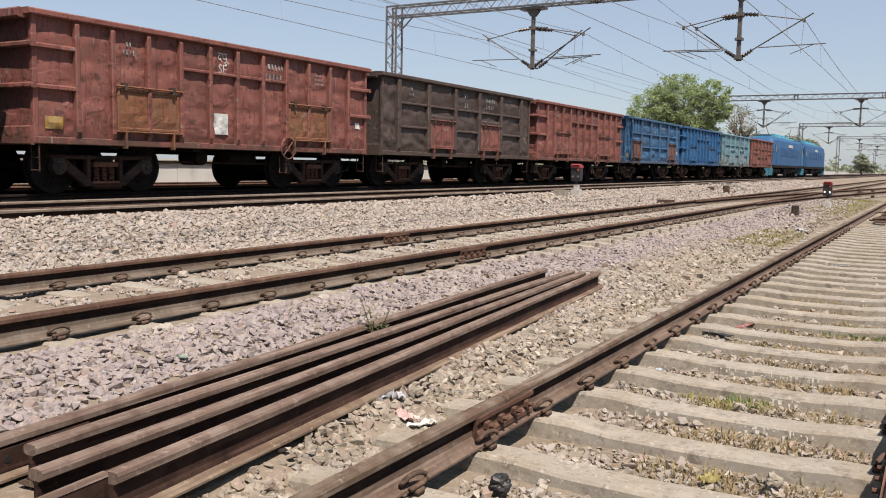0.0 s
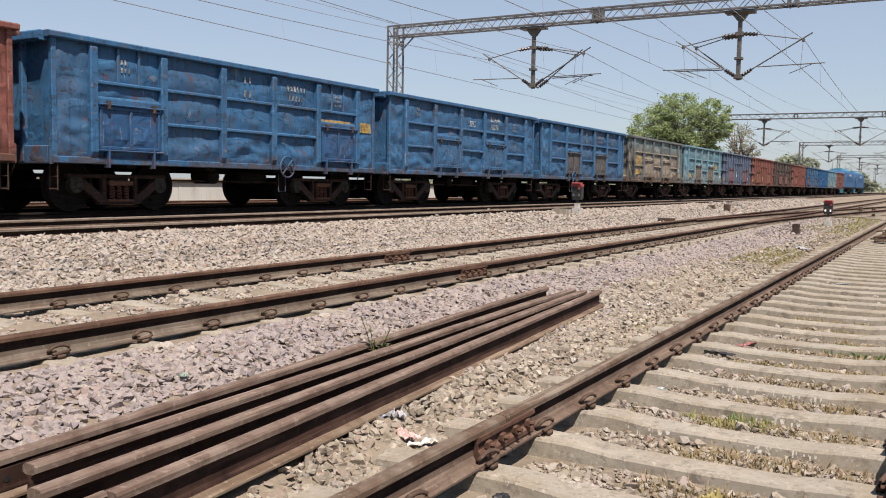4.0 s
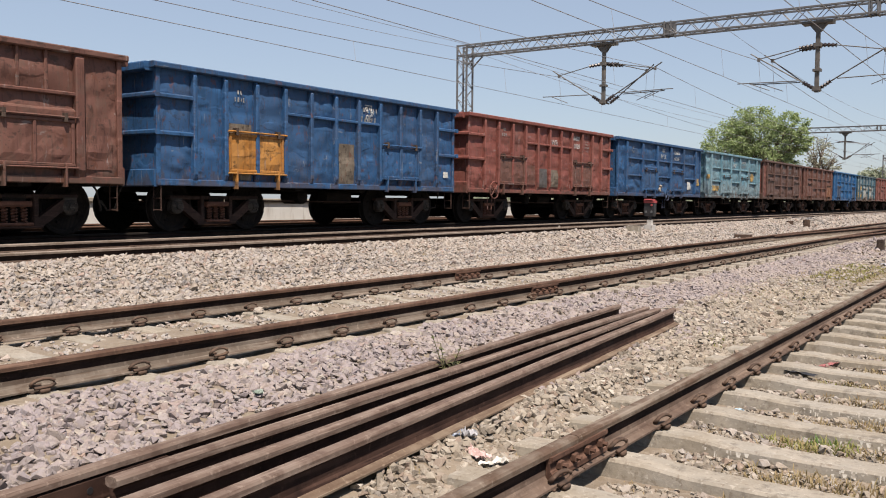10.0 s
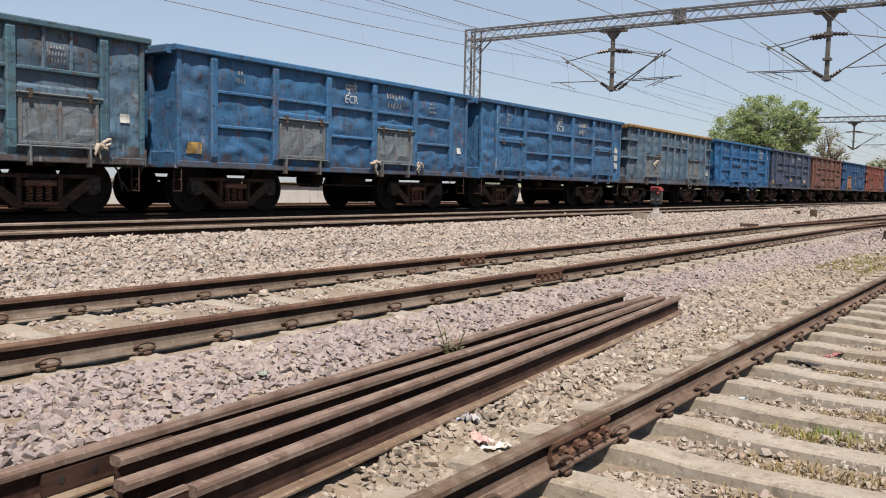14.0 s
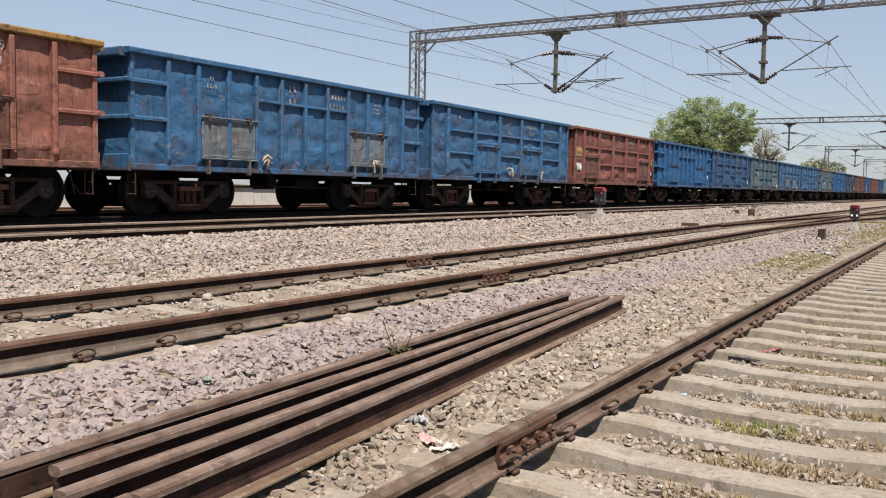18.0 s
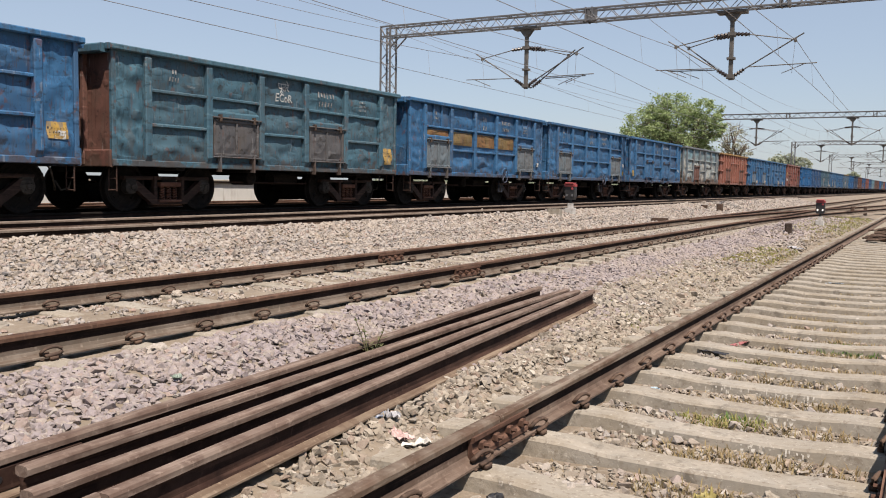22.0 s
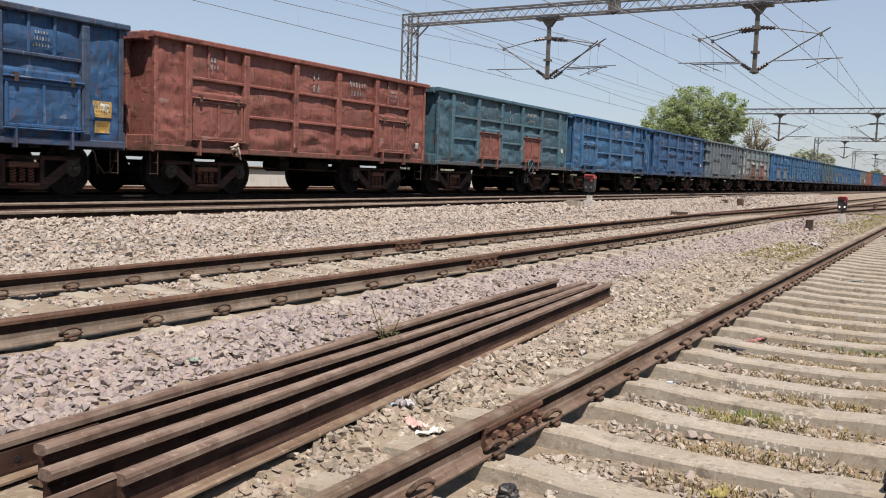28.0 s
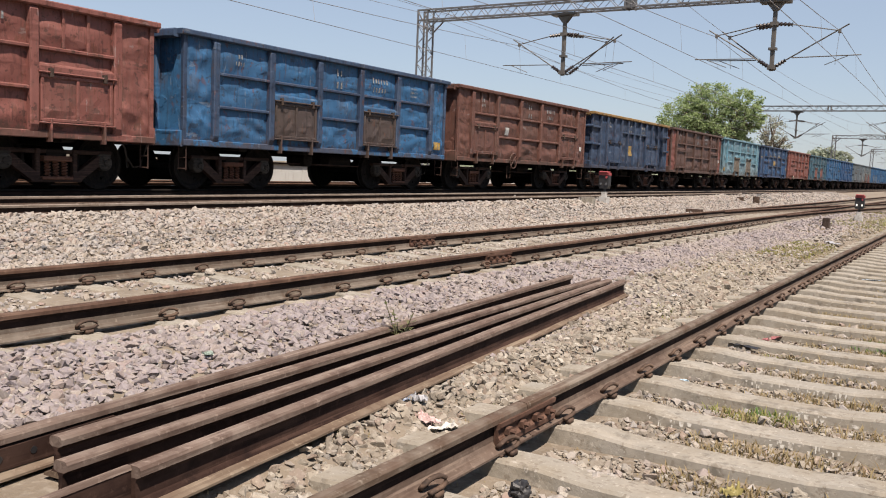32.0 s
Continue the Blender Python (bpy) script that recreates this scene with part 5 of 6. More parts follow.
# ---- overhead line ----
def lattice_box(g, a, b, w, d, step, r=0.016, axis="z"):
    """Lacing bars on the four faces of a box girder from a to b along an axis."""
    n = max(1, round(abs(b - a) / step))
    at = {"z": lambda p, q, t: (p, q, t), "x": lambda p, q, t: (t, p, q)}[axis]
    for i in range(n):
        t0, t1 = a + (b - a) * i / n, a + (b - a) * (i + 1) / n
        f = 1 if i % 2 else -1
        for s in (-1, 1):
            g.tube([at(s * w / 2, -f * d / 2, t0), at(s * w / 2, f * d / 2, t1)], r, 4)
            g.tube([at(-f * w / 2, s * d / 2, t0), at(f * w / 2, s * d / 2, t1)], r, 4)
    return g


def insulator(parent, a, b):
    """Ribbed insulator from a to b."""
    a, b = Vector(a), Vector(b)
    n = 9
    pts = [a + (b - a) * k / (n - 1) for k in range(n)]
    part("insulator", Geo().tube(pts, [0.05 if k % 2 else 0.1 for k in range(n)], 8), M["insul"], parent)


def cantilever(parent, x, side, reach, back=0.0):
    """Bracket on one side of a drop arm, that holds the wires over one track."""
    c = new("cantilever")
    c.empty_display_size = 0.2
    c.parent, c.location = parent, (x, back, 0)
    s = side
    if back:
        part("spreader", Geo().tube([(0, -back, 5.98), (0, 0.1, 5.98)], 0.045, 6).tube([(0, -back, 7.86), (0, 0.1, 7.86)], 0.045, 6), M["arm"], c)
    insulator(c, (s * 0.12, 0, 6.02), (s * 0.55, 0, 6.3))
    insulator(c, (s * 0.12, 0, 7.86), (s * 0.75, 0, 7.8))
    part("bracket_tube", Geo().tube([(s * 0.55, 0, 6.3), (s * (reach + 0.35), 0, 7.72)], 0.03, 6), M["arm"], c)
    part("stay_tube", Geo().tube([(s * 0.75, 0, 7.8), (s * reach, 0, 7.46)], 0.024, 6), M["arm"], c)
    part("register_arm", Geo().tube([(s * 0.8, 0, 6.4), (s * (reach + 0.9), 0, 6.44)], 0.024, 6), M["arm"], c)
    part("steady_arm", Geo().tube([(s * (reach + 0.4), 0, 6.42), (s * (reach - 0.5), 0, 6.06)], 0.018, 5), M["arm"], c)
    part("clamp", Geo().bar(s * reach - 0.06, s * reach + 0.06, -0.05, 0.05, 7.36, 7.52, 0.015), M["arm"], c)
    part("drop_link", Geo().tube([(s * reach, 0, 7.42), (s * (reach - 0.1), 0.1, 6.06)], 0.008, 4), M["wire"], c)


def portal(left=-26.16):
    t = thing("catenary_portal", "grey lattice steel portal over the tracks with hanging drop arms", "gantry", "portals of the overhead line")
    for cx, w in ((left, 0.6), (8.2, 0.6)):
        for sx in (-1, 1):
            for sy in (-1, 1):
                part("mast_leg", Geo().bar(cx + sx * w / 2 - 0.045, cx + sx * w / 2 + 0.045, sy * 0.3 - 0.045, sy * 0.3 + 0.045, -0.4, 9.5, 0.012), M["galv"], t)
        g = lattice_box(Geo(), 0, 9.2, w, 0.6, 0.5, 0.02)
        g.v = [(x + cx, y, z) for x, y, z in g.v]
        part("mast_lacing", g, M["galv"], t)
        part("footing", Geo().bar(cx - 0.8, cx + 0.8, -0.7, 0.7, -0.6, 0.5, 0.05), M["platform"], t)
    for z in (8.93, 9.46):
        for sy in (-1, 1):
            part("boom_chord", Geo().bar(left - 0.34, 8.5, sy * 0.3 - 0.045, sy * 0.3 + 0.045, z - 0.045, z + 0.045, 0.012, "x"), M["galv"], t)
    g = lattice_box(Geo(), left + 0.35, 7.85, 0.6, 0.53, 0.5, 0.018, "x")
    g.v = [(x, y, z + 9.195) for x, y, z in g.v]
    part("boom_lacing", g, M["galv"], t)
    for x in (-14.7, -6.0, 3.0):
        for dx in (-0.16, 0.16):
            part("splice_plate", Geo().bar(x + dx - 0.035, x + dx + 0.035, -0.36, 0.36, 8.86, 9.53, 0.012), M["galv"], t)
    for k in (-1, 1):
        part("knee_brace", Geo().tube([(left + 0.33, k * 0.3, 8.35), (left + 0.95, k * 0.3, 8.9)], 0.045, 5), M["galv"], t)
    for k in (-1, 1):
        part("corner_brace", Geo().tube([(left - 0.3, k * 0.3, 9.4), (left + 0.3, k * 0.3, 8.4)], 0.04, 5), M["galv"], t)
        part("corner_brace", Geo().tube([(left - 0.3, k * 0.3, 8.75), (left + 0.3, k * 0.3, 8.4)], 0.03, 5), M["galv"], t)
    for x in (-18.0, -8.15):
        d = part("drop_arm", Geo().bar(x - 0.085, x + 0.085, -0.085, 0.085, 5.86, 8.55, 0.02), M["arm"], t, "dark steel drop arm")
        h = Geo().bar(x - 0.62, x + 0.62, -0.3, 0.3, 8.74, 8.87, 0.03, "x")
        h.prism([(x - 0.11, 8.42), (x + 0.11, 8.42), (x + 0.36, 8.74), (x - 0.36, 8.74)], -0.12, 0.12)
        part("arm_head", h, M["arm"], d)
        for z0, z1 in ((7.78, 7.94), (5.92, 6.1), (6.75, 6.85)):
            part("collar", Geo().bar(x - 0.17, x + 0.17, -0.17, 0.17, z0, z1, 0.03), M["arm"], d)
        for s, reach in ((-1, 2.45), (1, 2.62)):
            cantilever(t, x, s, reach)
        cantilever(t, x, 1 if x < -10 else -1, 2.0, 0.55)  # a second bracket for the overlapping wire
    return t


PORTALS = [40 + 63.6 * k for k in range(-1, 8)]
_p = portal()
_p.location = (0, PORTALS[1], 0)
copy_thing(_p, pose(0, PORTALS[2], 0))
_p = portal(-22.6)
_p.location = (0, PORTALS[3], 0)
for y in PORTALS[4:7]:
    copy_thing(_p, pose(0, y, 0))


def wires():
    """Catenary and contact wires over four tracks, each a thing with its droppers."""
    for x in (-20.6, -15.28, -10.7, -5.53):
        t = thing("overhead_wire", "catenary and contact wire hung over a track", "wire", "overhead wires")
        cat, con, drops = [], [], Geo()
        for ya, yb in zip(PORTALS, PORTALS[1:]):
            for k in range(12):
                u = k / 12
                y = ya + (yb - ya) * u
                zc = 7.42 - 0.86 * 4 * u * (1 - u)
                off = 0.18 * math.sin(math.pi * (ya / 63.6 + u))
                cat.append((x + off * 0.3, y, zc))
                con.append((x + off, y, 6.06))
                if k in (1, 3, 5, 7, 9, 11) and ya < 190:
                    drops.tube([(x + off * 0.3, y, zc), (x + off, y, 6.06)], 0.007, 3)
        part("catenary_wire", Geo().tube(cat, 0.013, 5), M["wire"], t)
        part("contact_wire", Geo().tube(con, 0.012, 5), M["wire"], t)
        tagged(part("droppers", drops, M["wire"], t), kind="stuff")
    for x, z, sag in ((-26.1, 9.3, 0.7), (-26.1, 9.58, 0.3), (-13.0, 9.7, 0.8)):
        t = thing("feeder_wire", "single grey feeder wire strung between the portals", "wire", "feeder wires")
        pts = []
        for ya, yb in zip(PORTALS, PORTALS[1:]):
            pts += [(x, ya + (yb - ya) * k / 10, z - sag * 4 * (k / 10) * (1 - k / 10)) for k in range(10)]
        part("strand", Geo().tube(pts, 0.012, 5), M["wire"], t)


wires()


# ---- platform beyond the train ----
def platform():
    t = tagged(thing("platform", "low concrete platform with a stained face wall beyond the train", "platform"), kind="structure")
    part("slab", Geo().box(-34, XW - 0.25, -60, 260, -0.5, 1.06), M["platform"], t)
    y = -12.0
    k = 0
    blk = Geo().bar(-0.24, 0.0, -1.22, 1.22, -0.3, 0.98, 0.015, "y").mesh("wall_panel", M["platform"])
    # coping takes a darker concrete than the wall, its shade put in as colour
    cop = Geo().bar(-0.7, 0.09, -1.22, 1.22, 0.985, 1.12, 0.02, "y").mesh("coping_slab", M["concrete"])
    pil = Geo().bar(-0.1, 0.07, -0.2, 0.2, -0.3, 0.98, 0.02).mesh("buttress", M["platform"])
    while y < 120:
        part("wall_panel", blk, None, t, at=(XW + 0.004 * (k % 3), y, 0))
        part("coping_slab", cop, None, t, at=(XW, y, 0))
        if k % 4 == 1:
            part("buttress", pil, None, t, at=(XW, y, 0))
        y += 2.46
        k += 1


platform()


# ---- ballast stones ----
def stones(name, label, mat, boxes, seed):
    """Loose stones as one mesh; boxes of x0, x1, y0, y1, number, radius, keep-off distance of sleepers (pitch, phase, chance)."""
    rng = np.random.RandomState(seed)
    protos = []
    for _ in range(30):                       # split angular chips with flat faces
        bm = bmesh.new()
        for q in range(11):
            d = rng.normal(size=3)
            d /= np.linalg.norm(d)
            d = np.sign(d) * np.abs(d) ** 0.75 * rng.uniform(0.82, 1.1)
            bm.verts.new(Vector(d * np.array([1.0, rng.uniform(0.7, 0.85), 0.6])))
        out = bmesh.ops.convex_hull(bm, input=bm.verts)
        bmesh.ops.delete(bm, geom=[e for e in out["geom_interior"] if isinstance(e, bmesh.types.BMVert)], context="VERTS")
        bm.verts.index_update()
        protos.append((np.array([v.co for v in bm.verts]), np.array([[v.index for v in f.verts] for f in bm.faces])))
        bm.free()
    vs, fs, k = [], [], 0
    for x0, x1, y0, y1, num, r, pitch, phase, chance in boxes:
        xs, ys = rng.uniform(x0, x1, num), rng.uniform(y0, y1, num)
        for x, y in zip(xs, ys):
            if chance > 0 and rng.rand() < chance:
                d = abs((y - phase + pitch / 2) % pitch - pitch / 2)
                if d < 0.15:
                    continue
            if min(abs(x - q) for q in (NL, NR, MN, MF, R1, R2)) < 0.085:
                continue
            if 1.0 < y < 8.55 and -3.1 - 0.0776 * (y - 1.05) < x < -2.36 - 0.0944 * (y - 1.95):
                continue                       # under the spare rails
            s = r * min(1.7, rng.lognormal(0, 0.27))
            yaw, tx, ty = rng.uniform(0, 6.283), rng.normal() * 0.32, rng.normal() * 0.32
            c, d = math.cos(yaw), math.sin(yaw)
            turn = np.array([[1, 0, -ty], [0, 1, -tx], [ty, tx, 1]]) @ np.array([[c, -d, 0], [d, c, 0], [0, 0, 1]])
            pv, pf = protos[rng.randint(30)]
            p = (pv @ turn.T) * (s * np.array([1.0, 1.0, rng.uniform(0.8, 1.2)])) + np.array([x, y, ground_z(x, y) + s * rng.uniform(0.0, 0.5)])
            vs.append(p)
            fs.append(pf + k)
            k += len(pv)
    v, f = np.concatenate(vs).astype(np.float32), np.concatenate(fs).astype(np.int32)
    me = bpy.data.meshes.new(name)
    me.vertices.add(len(v))
    me.vertices.foreach_set("co", v.ravel())
    me.loops.add(f.size)
    me.loops.foreach_set("vertex_index", f.ravel())
    me.polygons.add(len(f))
    me.polygons.foreach_set("loop_start", np.arange(0, f.size, 3, dtype=np.int32))
    me.polygons.foreach_set("use_smooth", np.zeros(len(f), dtype=bool))
    me.update()
    me.materials.append(mat)
    tagged(new(name, me), label, "ballast", kind="stuff")


stones("ballast_stones_mauve", "loose broken mauve-grey ballast stones", M["mauve"], [
    (-4.45, -3.35, 1.5, 10, 11250, 0.029, 0.64, 3.377, 0.5), (-3.5, -2.6, 1.2, 9.5, 5625, 0.024, 1, 0, 0), (-4.12, -3.2, 10, 22, 10500, 0.029, 1, 0, 0), (-4.3, -3.0, 22, 40, 2625, 0.048, 1, 0, 0)], 1)
stones("ballast_stones_tan", "loose broken tan ballast stones", M["tan"], [
    (-4.45, -3.2, 1.5, 10, 2600, 0.024, 0.64, 3.377, 0.6), (-4.12, -3.2, 10, 22, 1500, 0.024, 1, 0, 0), (-4.6, -4.1, 9.5, 24, 5500, 0.011, 1, 0, 0), (-3.4, -2.9, 9.5, 14, 1200, 0.026, 0.646, 0.912, 0.0), (-3.4, -2.5, 14, 40, 2600, 0.032, 1, 0, 0),
    (-6.36, -4.8, 2.5, 26, 10625, 0.022, 0.64, 3.377, 0.96), (-9.3, -6.55, 4, 16, 23750, 0.030, 0.64, 3.377, 0.1), (-9.3, -6.55, 16, 36, 18900, 0.040, 0.64, 3.377, 0.1), (-9.3, -6.6, 36, 70, 7350, 0.062, 1, 0, 0),
    (-11.2, -9.68, 5, 40, 5250, 0.037, 0.65, 0.3, 0.85), (-13.8, -11.4, 5, 60, 6300, 0.048, 1, 0, 0), (-1.72, -0.17, 1.2, 14, 1700, 0.028, 0.646, 0.912, 0.985)], 2)
stones("rubble_stones", "dusty mixed brown rubble beside the near rail", M["rubble"], [
    (-3.4, -2.45, 1.2, 8.6, 4500, 0.025, 1, 0, 0), (-3.5, -2.3, 8.5, 15, 5200, 0.036, 1, 0, 0), (-2.9, -2.3, 1.0, 14, 10500, 0.026, 1, 0, 0), (-2.4, -1.88, 1.0, 14, 10500, 0.028, 0.646, 0.912, 0.985), (-2.4, -1.88, 1.0, 9, 5200, 0.017, 0.646, 0.912, 0.97), (-2.6, -1.9, 14, 40, 1800, 0.032, 1, 0, 0),
    (-1.72, -0.17, 1.2, 9, 9375, 0.017, 0.646, 0.912, 0.985), (-1.72, -0.17, 1.2, 14, 1700, 0.026, 0.646, 0.912, 0.985), (0.0, 1.6, 1, 8, 1500, 0.028, 0.646, 0.912, 0.8)], 5)


# ---- plants ----
def leaf_mat(name, a, b, c):
    m = Mat(name, a, 0.75).island([(0.0, a), (0.5, b), (1.0, c)])
    mat = m.done()
    thin = m.n.new("ShaderNodeBsdfTranslucent")
    m.l.new(m.col, thin.inputs[0])
    both = m.n.new("ShaderNodeMixShader")
    both.inputs[0].default_value = 0.45
    m.l.new(m.b.outputs[0], both.inputs[1])
    m.l.new(thin.outputs[0], both.inputs[2])
    m.l.new(both.outputs[0], m.n["Material Output"].inputs[0])
    return mat


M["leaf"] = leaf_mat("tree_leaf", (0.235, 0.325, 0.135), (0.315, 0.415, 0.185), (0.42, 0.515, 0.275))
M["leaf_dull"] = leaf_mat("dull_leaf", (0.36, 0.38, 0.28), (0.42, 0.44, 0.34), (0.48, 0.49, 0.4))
# far leaves are paler and greyer: distance haze put into the colour
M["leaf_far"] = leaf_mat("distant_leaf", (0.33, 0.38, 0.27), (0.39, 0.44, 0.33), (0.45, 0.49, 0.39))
M["grass_dry"] = leaf_mat("dry_grass", (0.24, 0.17, 0.09), (0.42, 0.33, 0.18), (0.28, 0.23, 0.11))
M["grass_green"] = leaf_mat("green_grass", (0.2, 0.24, 0.06), (0.31, 0.32, 0.09), (0.42, 0.38, 0.15))
M["weed"] = leaf_mat("dull_weed", (0.12, 0.14, 0.06), (0.17, 0.18, 0.08), (0.22, 0.2, 0.1))
M["bark"] = Mat("bark", (0.13, 0.1, 0.075), 0.95).spots((0.2, 0.16, 0.12), 6, 0.45, 0.65, 0.7, (1, 1, 0.2)).done()


def blades(name, label, mat, patches, seed):
    """Grass as one mesh: patches of x0, x1, y0, y1, number, height."""
    rng = random.Random(seed)
    g = Geo()
    for x0, x1, y0, y1, num, h in patches:
        tufts = [(rng.uniform(x0, x1), rng.uniform(y0, y1)) for _ in range(max(1, num // 9))]
        for _ in range(num):
            tx, ty = rng.choice(tufts)
            x, y = tx + rng.gauss(0, 0.045), ty + rng.gauss(0, 0.045)
            z = ground_z(x, y) - 0.01
            a, l = rng.uniform(0, 6.28), h * rng.uniform(0.4, 1.2)
            dx, dy, w = math.cos(a) * l * rng.uniform(0.3, 0.9), math.sin(a) * l * rng.uniform(0.3, 0.9), 0.0035 + 0.0016 * l * 10
            px, py = -math.sin(a) * w, math.cos(a) * w
            g.add([(x - px, y - py, z), (x + px, y + py, z), (x + dx * 0.5 + px * 0.7, y + dy * 0.5 + py * 0.7, z + l * 0.6), (x + dx * 0.5 - px * 0.7, y + dy * 0.5 - py * 0.7, z + l * 0.6), (x + dx, y + dy, z + l * 0.85)],
                  [(0, 1, 2, 3), (3, 2, 4)])
    me = bpy.data.meshes.new(name)
    me.from_pydata(g.v, [], g.f)
    me.materials.append(mat)
    tagged(new(name, me), label, "grass", kind="stuff")


_strips = []
for k in range(22):
    y = 0.912 + 0.323 + 0.646 * k
    _strips.append((-1.68, -0.2, y - 0.15, y + 0.15, 700 if k < 12 else 200, 0.022))
    for j in range(5):
        xx = -1.2 + 0.95 * ((k * 0.618 + j * 0.37) % 1)
        _strips.append((xx - 0.14, xx + 0.14, y - 0.14, y + 0.12, 110 if k < 14 else 50, 0.065))
blades("dry_grass", "dry yellow grass and litter between sleepers and stones", M["grass_dry"], _strips + [(-3.4, -2.3, 10, 19, 6500, 0.065), (-3.9, -2.2, 22, 42, 4200, 0.1), (-6.3, -4.9, 3, 20, 500, 0.04), (-2.5, -1.9, 1.5, 9, 350, 0.05), (-9, -6.8, 5, 20, 400, 0.05)], 3)
M["grass_lush"] = leaf_mat("lush_grass", (0.07, 0.16, 0.03), (0.1, 0.22, 0.04), (0.16, 0.26, 0.07))
blades("lush_grass", "small bright green tuft between the sleepers", M["grass_lush"], [(-0.75, -0.35, 7.9, 8.2, 800, 0.07), (-1.2, -0.85, 5.1, 5.3, 90, 0.07), (-0.3, -0.18, 3.3, 3.6, 120, 0.07)], 9)
blades("green_grass", "patches of green grass beside the near track", M["grass_green"], [(-3.3, -2.3, 11.5, 19.5, 10000, 0.055), (-1.25, -0.8, 5.05, 5.3, 260, 0.07), (-0.75, -0.35, 7.85, 8.15, 420, 0.05), (-1.3, -1.0, 6.9, 7.1, 120, 0.05), (-3.9, -2.3, 27, 42, 4500, 0.11), (-2.6, -2.2, 7.9, 8.3, 160, 0.06), (-3.3, -2.3, 8.6, 12, 1500, 0.05), (-2.3, -2.0, 5.3, 7.5, 160, 0.05), (-2.35, -2.1, 4.1, 4.4, 110, 0.05), (-0.35, -0.15, 3.2, 3.6, 160, 0.07)], 4)


def weed():
    t = thing("weed", "thin wild weed growing between the spare rails", "plant", at=(-3.21, 4.72, -0.15))
    rng = random.Random(8)
    for k in range(7):
        a = k * 1.3
        top = (0.1 * math.cos(a), 0.1 * math.sin(a), 0.19 + 0.06 * (k % 3) + (0.2 if k == 3 else 0))
        part("stem", Geo().tube([(0.01 * k, 0, 0), (top[0] * 0.4, top[1] * 0.4, top[2] * 0.55), top], 0.003, 5), M["weed"], t)
        g = Geo()
        for j in range(12):
            u = 0.25 + 0.06 * j
            x, y, z = top[0] * u, top[1] * u, top[2] * u
            b = rng.uniform(0, 6.28)
            d = Vector((math.cos(b), math.sin(b), rng.uniform(-0.2, 0.5))) * 0.055
            n = Vector((-math.sin(b), math.cos(b), 0)) * 0.012
            g.add([(x, y, z), Vector((x, y, z)) + d * 0.5 + n, Vector((x, y, z)) + d, Vector((x, y, z)) + d * 0.5 - n], [(0, 1, 2, 3)])
        part("leaf", g, M["weed"], t)


weed()


def tree(name, label, at, lobes, trunk_h, leaves, size, leaf, seed):
    """Trunk and limbs that reach into lobes (x, y, z, rx, rz, share), with clumps of small leaves."""
    rng = random.Random(seed)
    t = thing(name, label, "tree", at=at)
    g = Geo().tube([(0, 0, -0.5), (0.1, 0, trunk_h * 0.5), (0, 0.1, trunk_h)], [0.42, 0.32, 0.26], 9)
    part("trunk", g, M["bark"], t)
    crown = Geo()
    clumps = []
    for lx, ly, lz, rx, rz, share in lobes:
        limb = Geo()
        for k in range(9):
            a, e = rng.uniform(0, 6.28), rng.uniform(-0.5, 1.2)
            tip = Vector((lx + rx * 0.85 * math.cos(a) * math.cos(e), ly + rx * 0.85 * math.sin(a) * math.cos(e), lz + rz * 0.85 * math.sin(e)))
            mid = Vector((lx * 0.5, ly * 0.5, trunk_h + (lz - trunk_h) * 0.45)) + Vector((rng.uniform(-0.5, 0.5), rng.uniform(-0.5, 0.5), rng.uniform(-0.3, 0.3)))
            limb.tube([(0, 0, trunk_h * 0.95), mid, (mid + tip) / 2 + Vector((0, 0, 0.3)), tip], [0.2, 0.13, 0.07, 0.025], 5)
            for _ in range(4):
                q = mid.lerp(tip, rng.uniform(0.4, 1))
                limb.tube([q, q + Vector((rng.uniform(-1, 1), rng.uniform(-1, 1), rng.uniform(-0.2, 1.0)))], [0.04, 0.012], 4)
        part("limb", limb, M["bark"], t)
        for _ in range(int(90 * share)):
            while True:
                p = Vector((rng.uniform(-1, 1), rng.uniform(-1, 1), rng.uniform(-1, 1)))
                if 0.35 < p.length < 1:
                    break
            clumps.append((Vector((lx + p.x * rx, ly + p.y * rx, lz + p.z * rz)), rng.uniform(0.35, 0.95) * rx * 0.28))
    for k in range(leaves):
        c, r = rng.choice(clumps)
        d = Vector((rng.gauss(0, 1), rng.gauss(0, 1), rng.gauss(0, 0.7)))
        p = c + d * r * 0.55
        s = size * rng.uniform(0.6, 1.3)
        u = Vector((rng.gauss(0, 1), rng.gauss(0, 1), rng.gauss(0, 0.6))).normalized()
        w = u.cross(Vector((rng.gauss(0, 1), rng.gauss(0, 1), rng.gauss(0, 1)))).normalized()
        crown.add([p - u * s, p + w * s * 0.5, p + u * s, p - w * s * 0.5], [(0, 1, 2, 3)])
    me = bpy.data.meshes.new("crown")
    me.from_pydata(crown.v, [], crown.f)
    me.materials.append(leaf)
    part("crown", me, None, t)


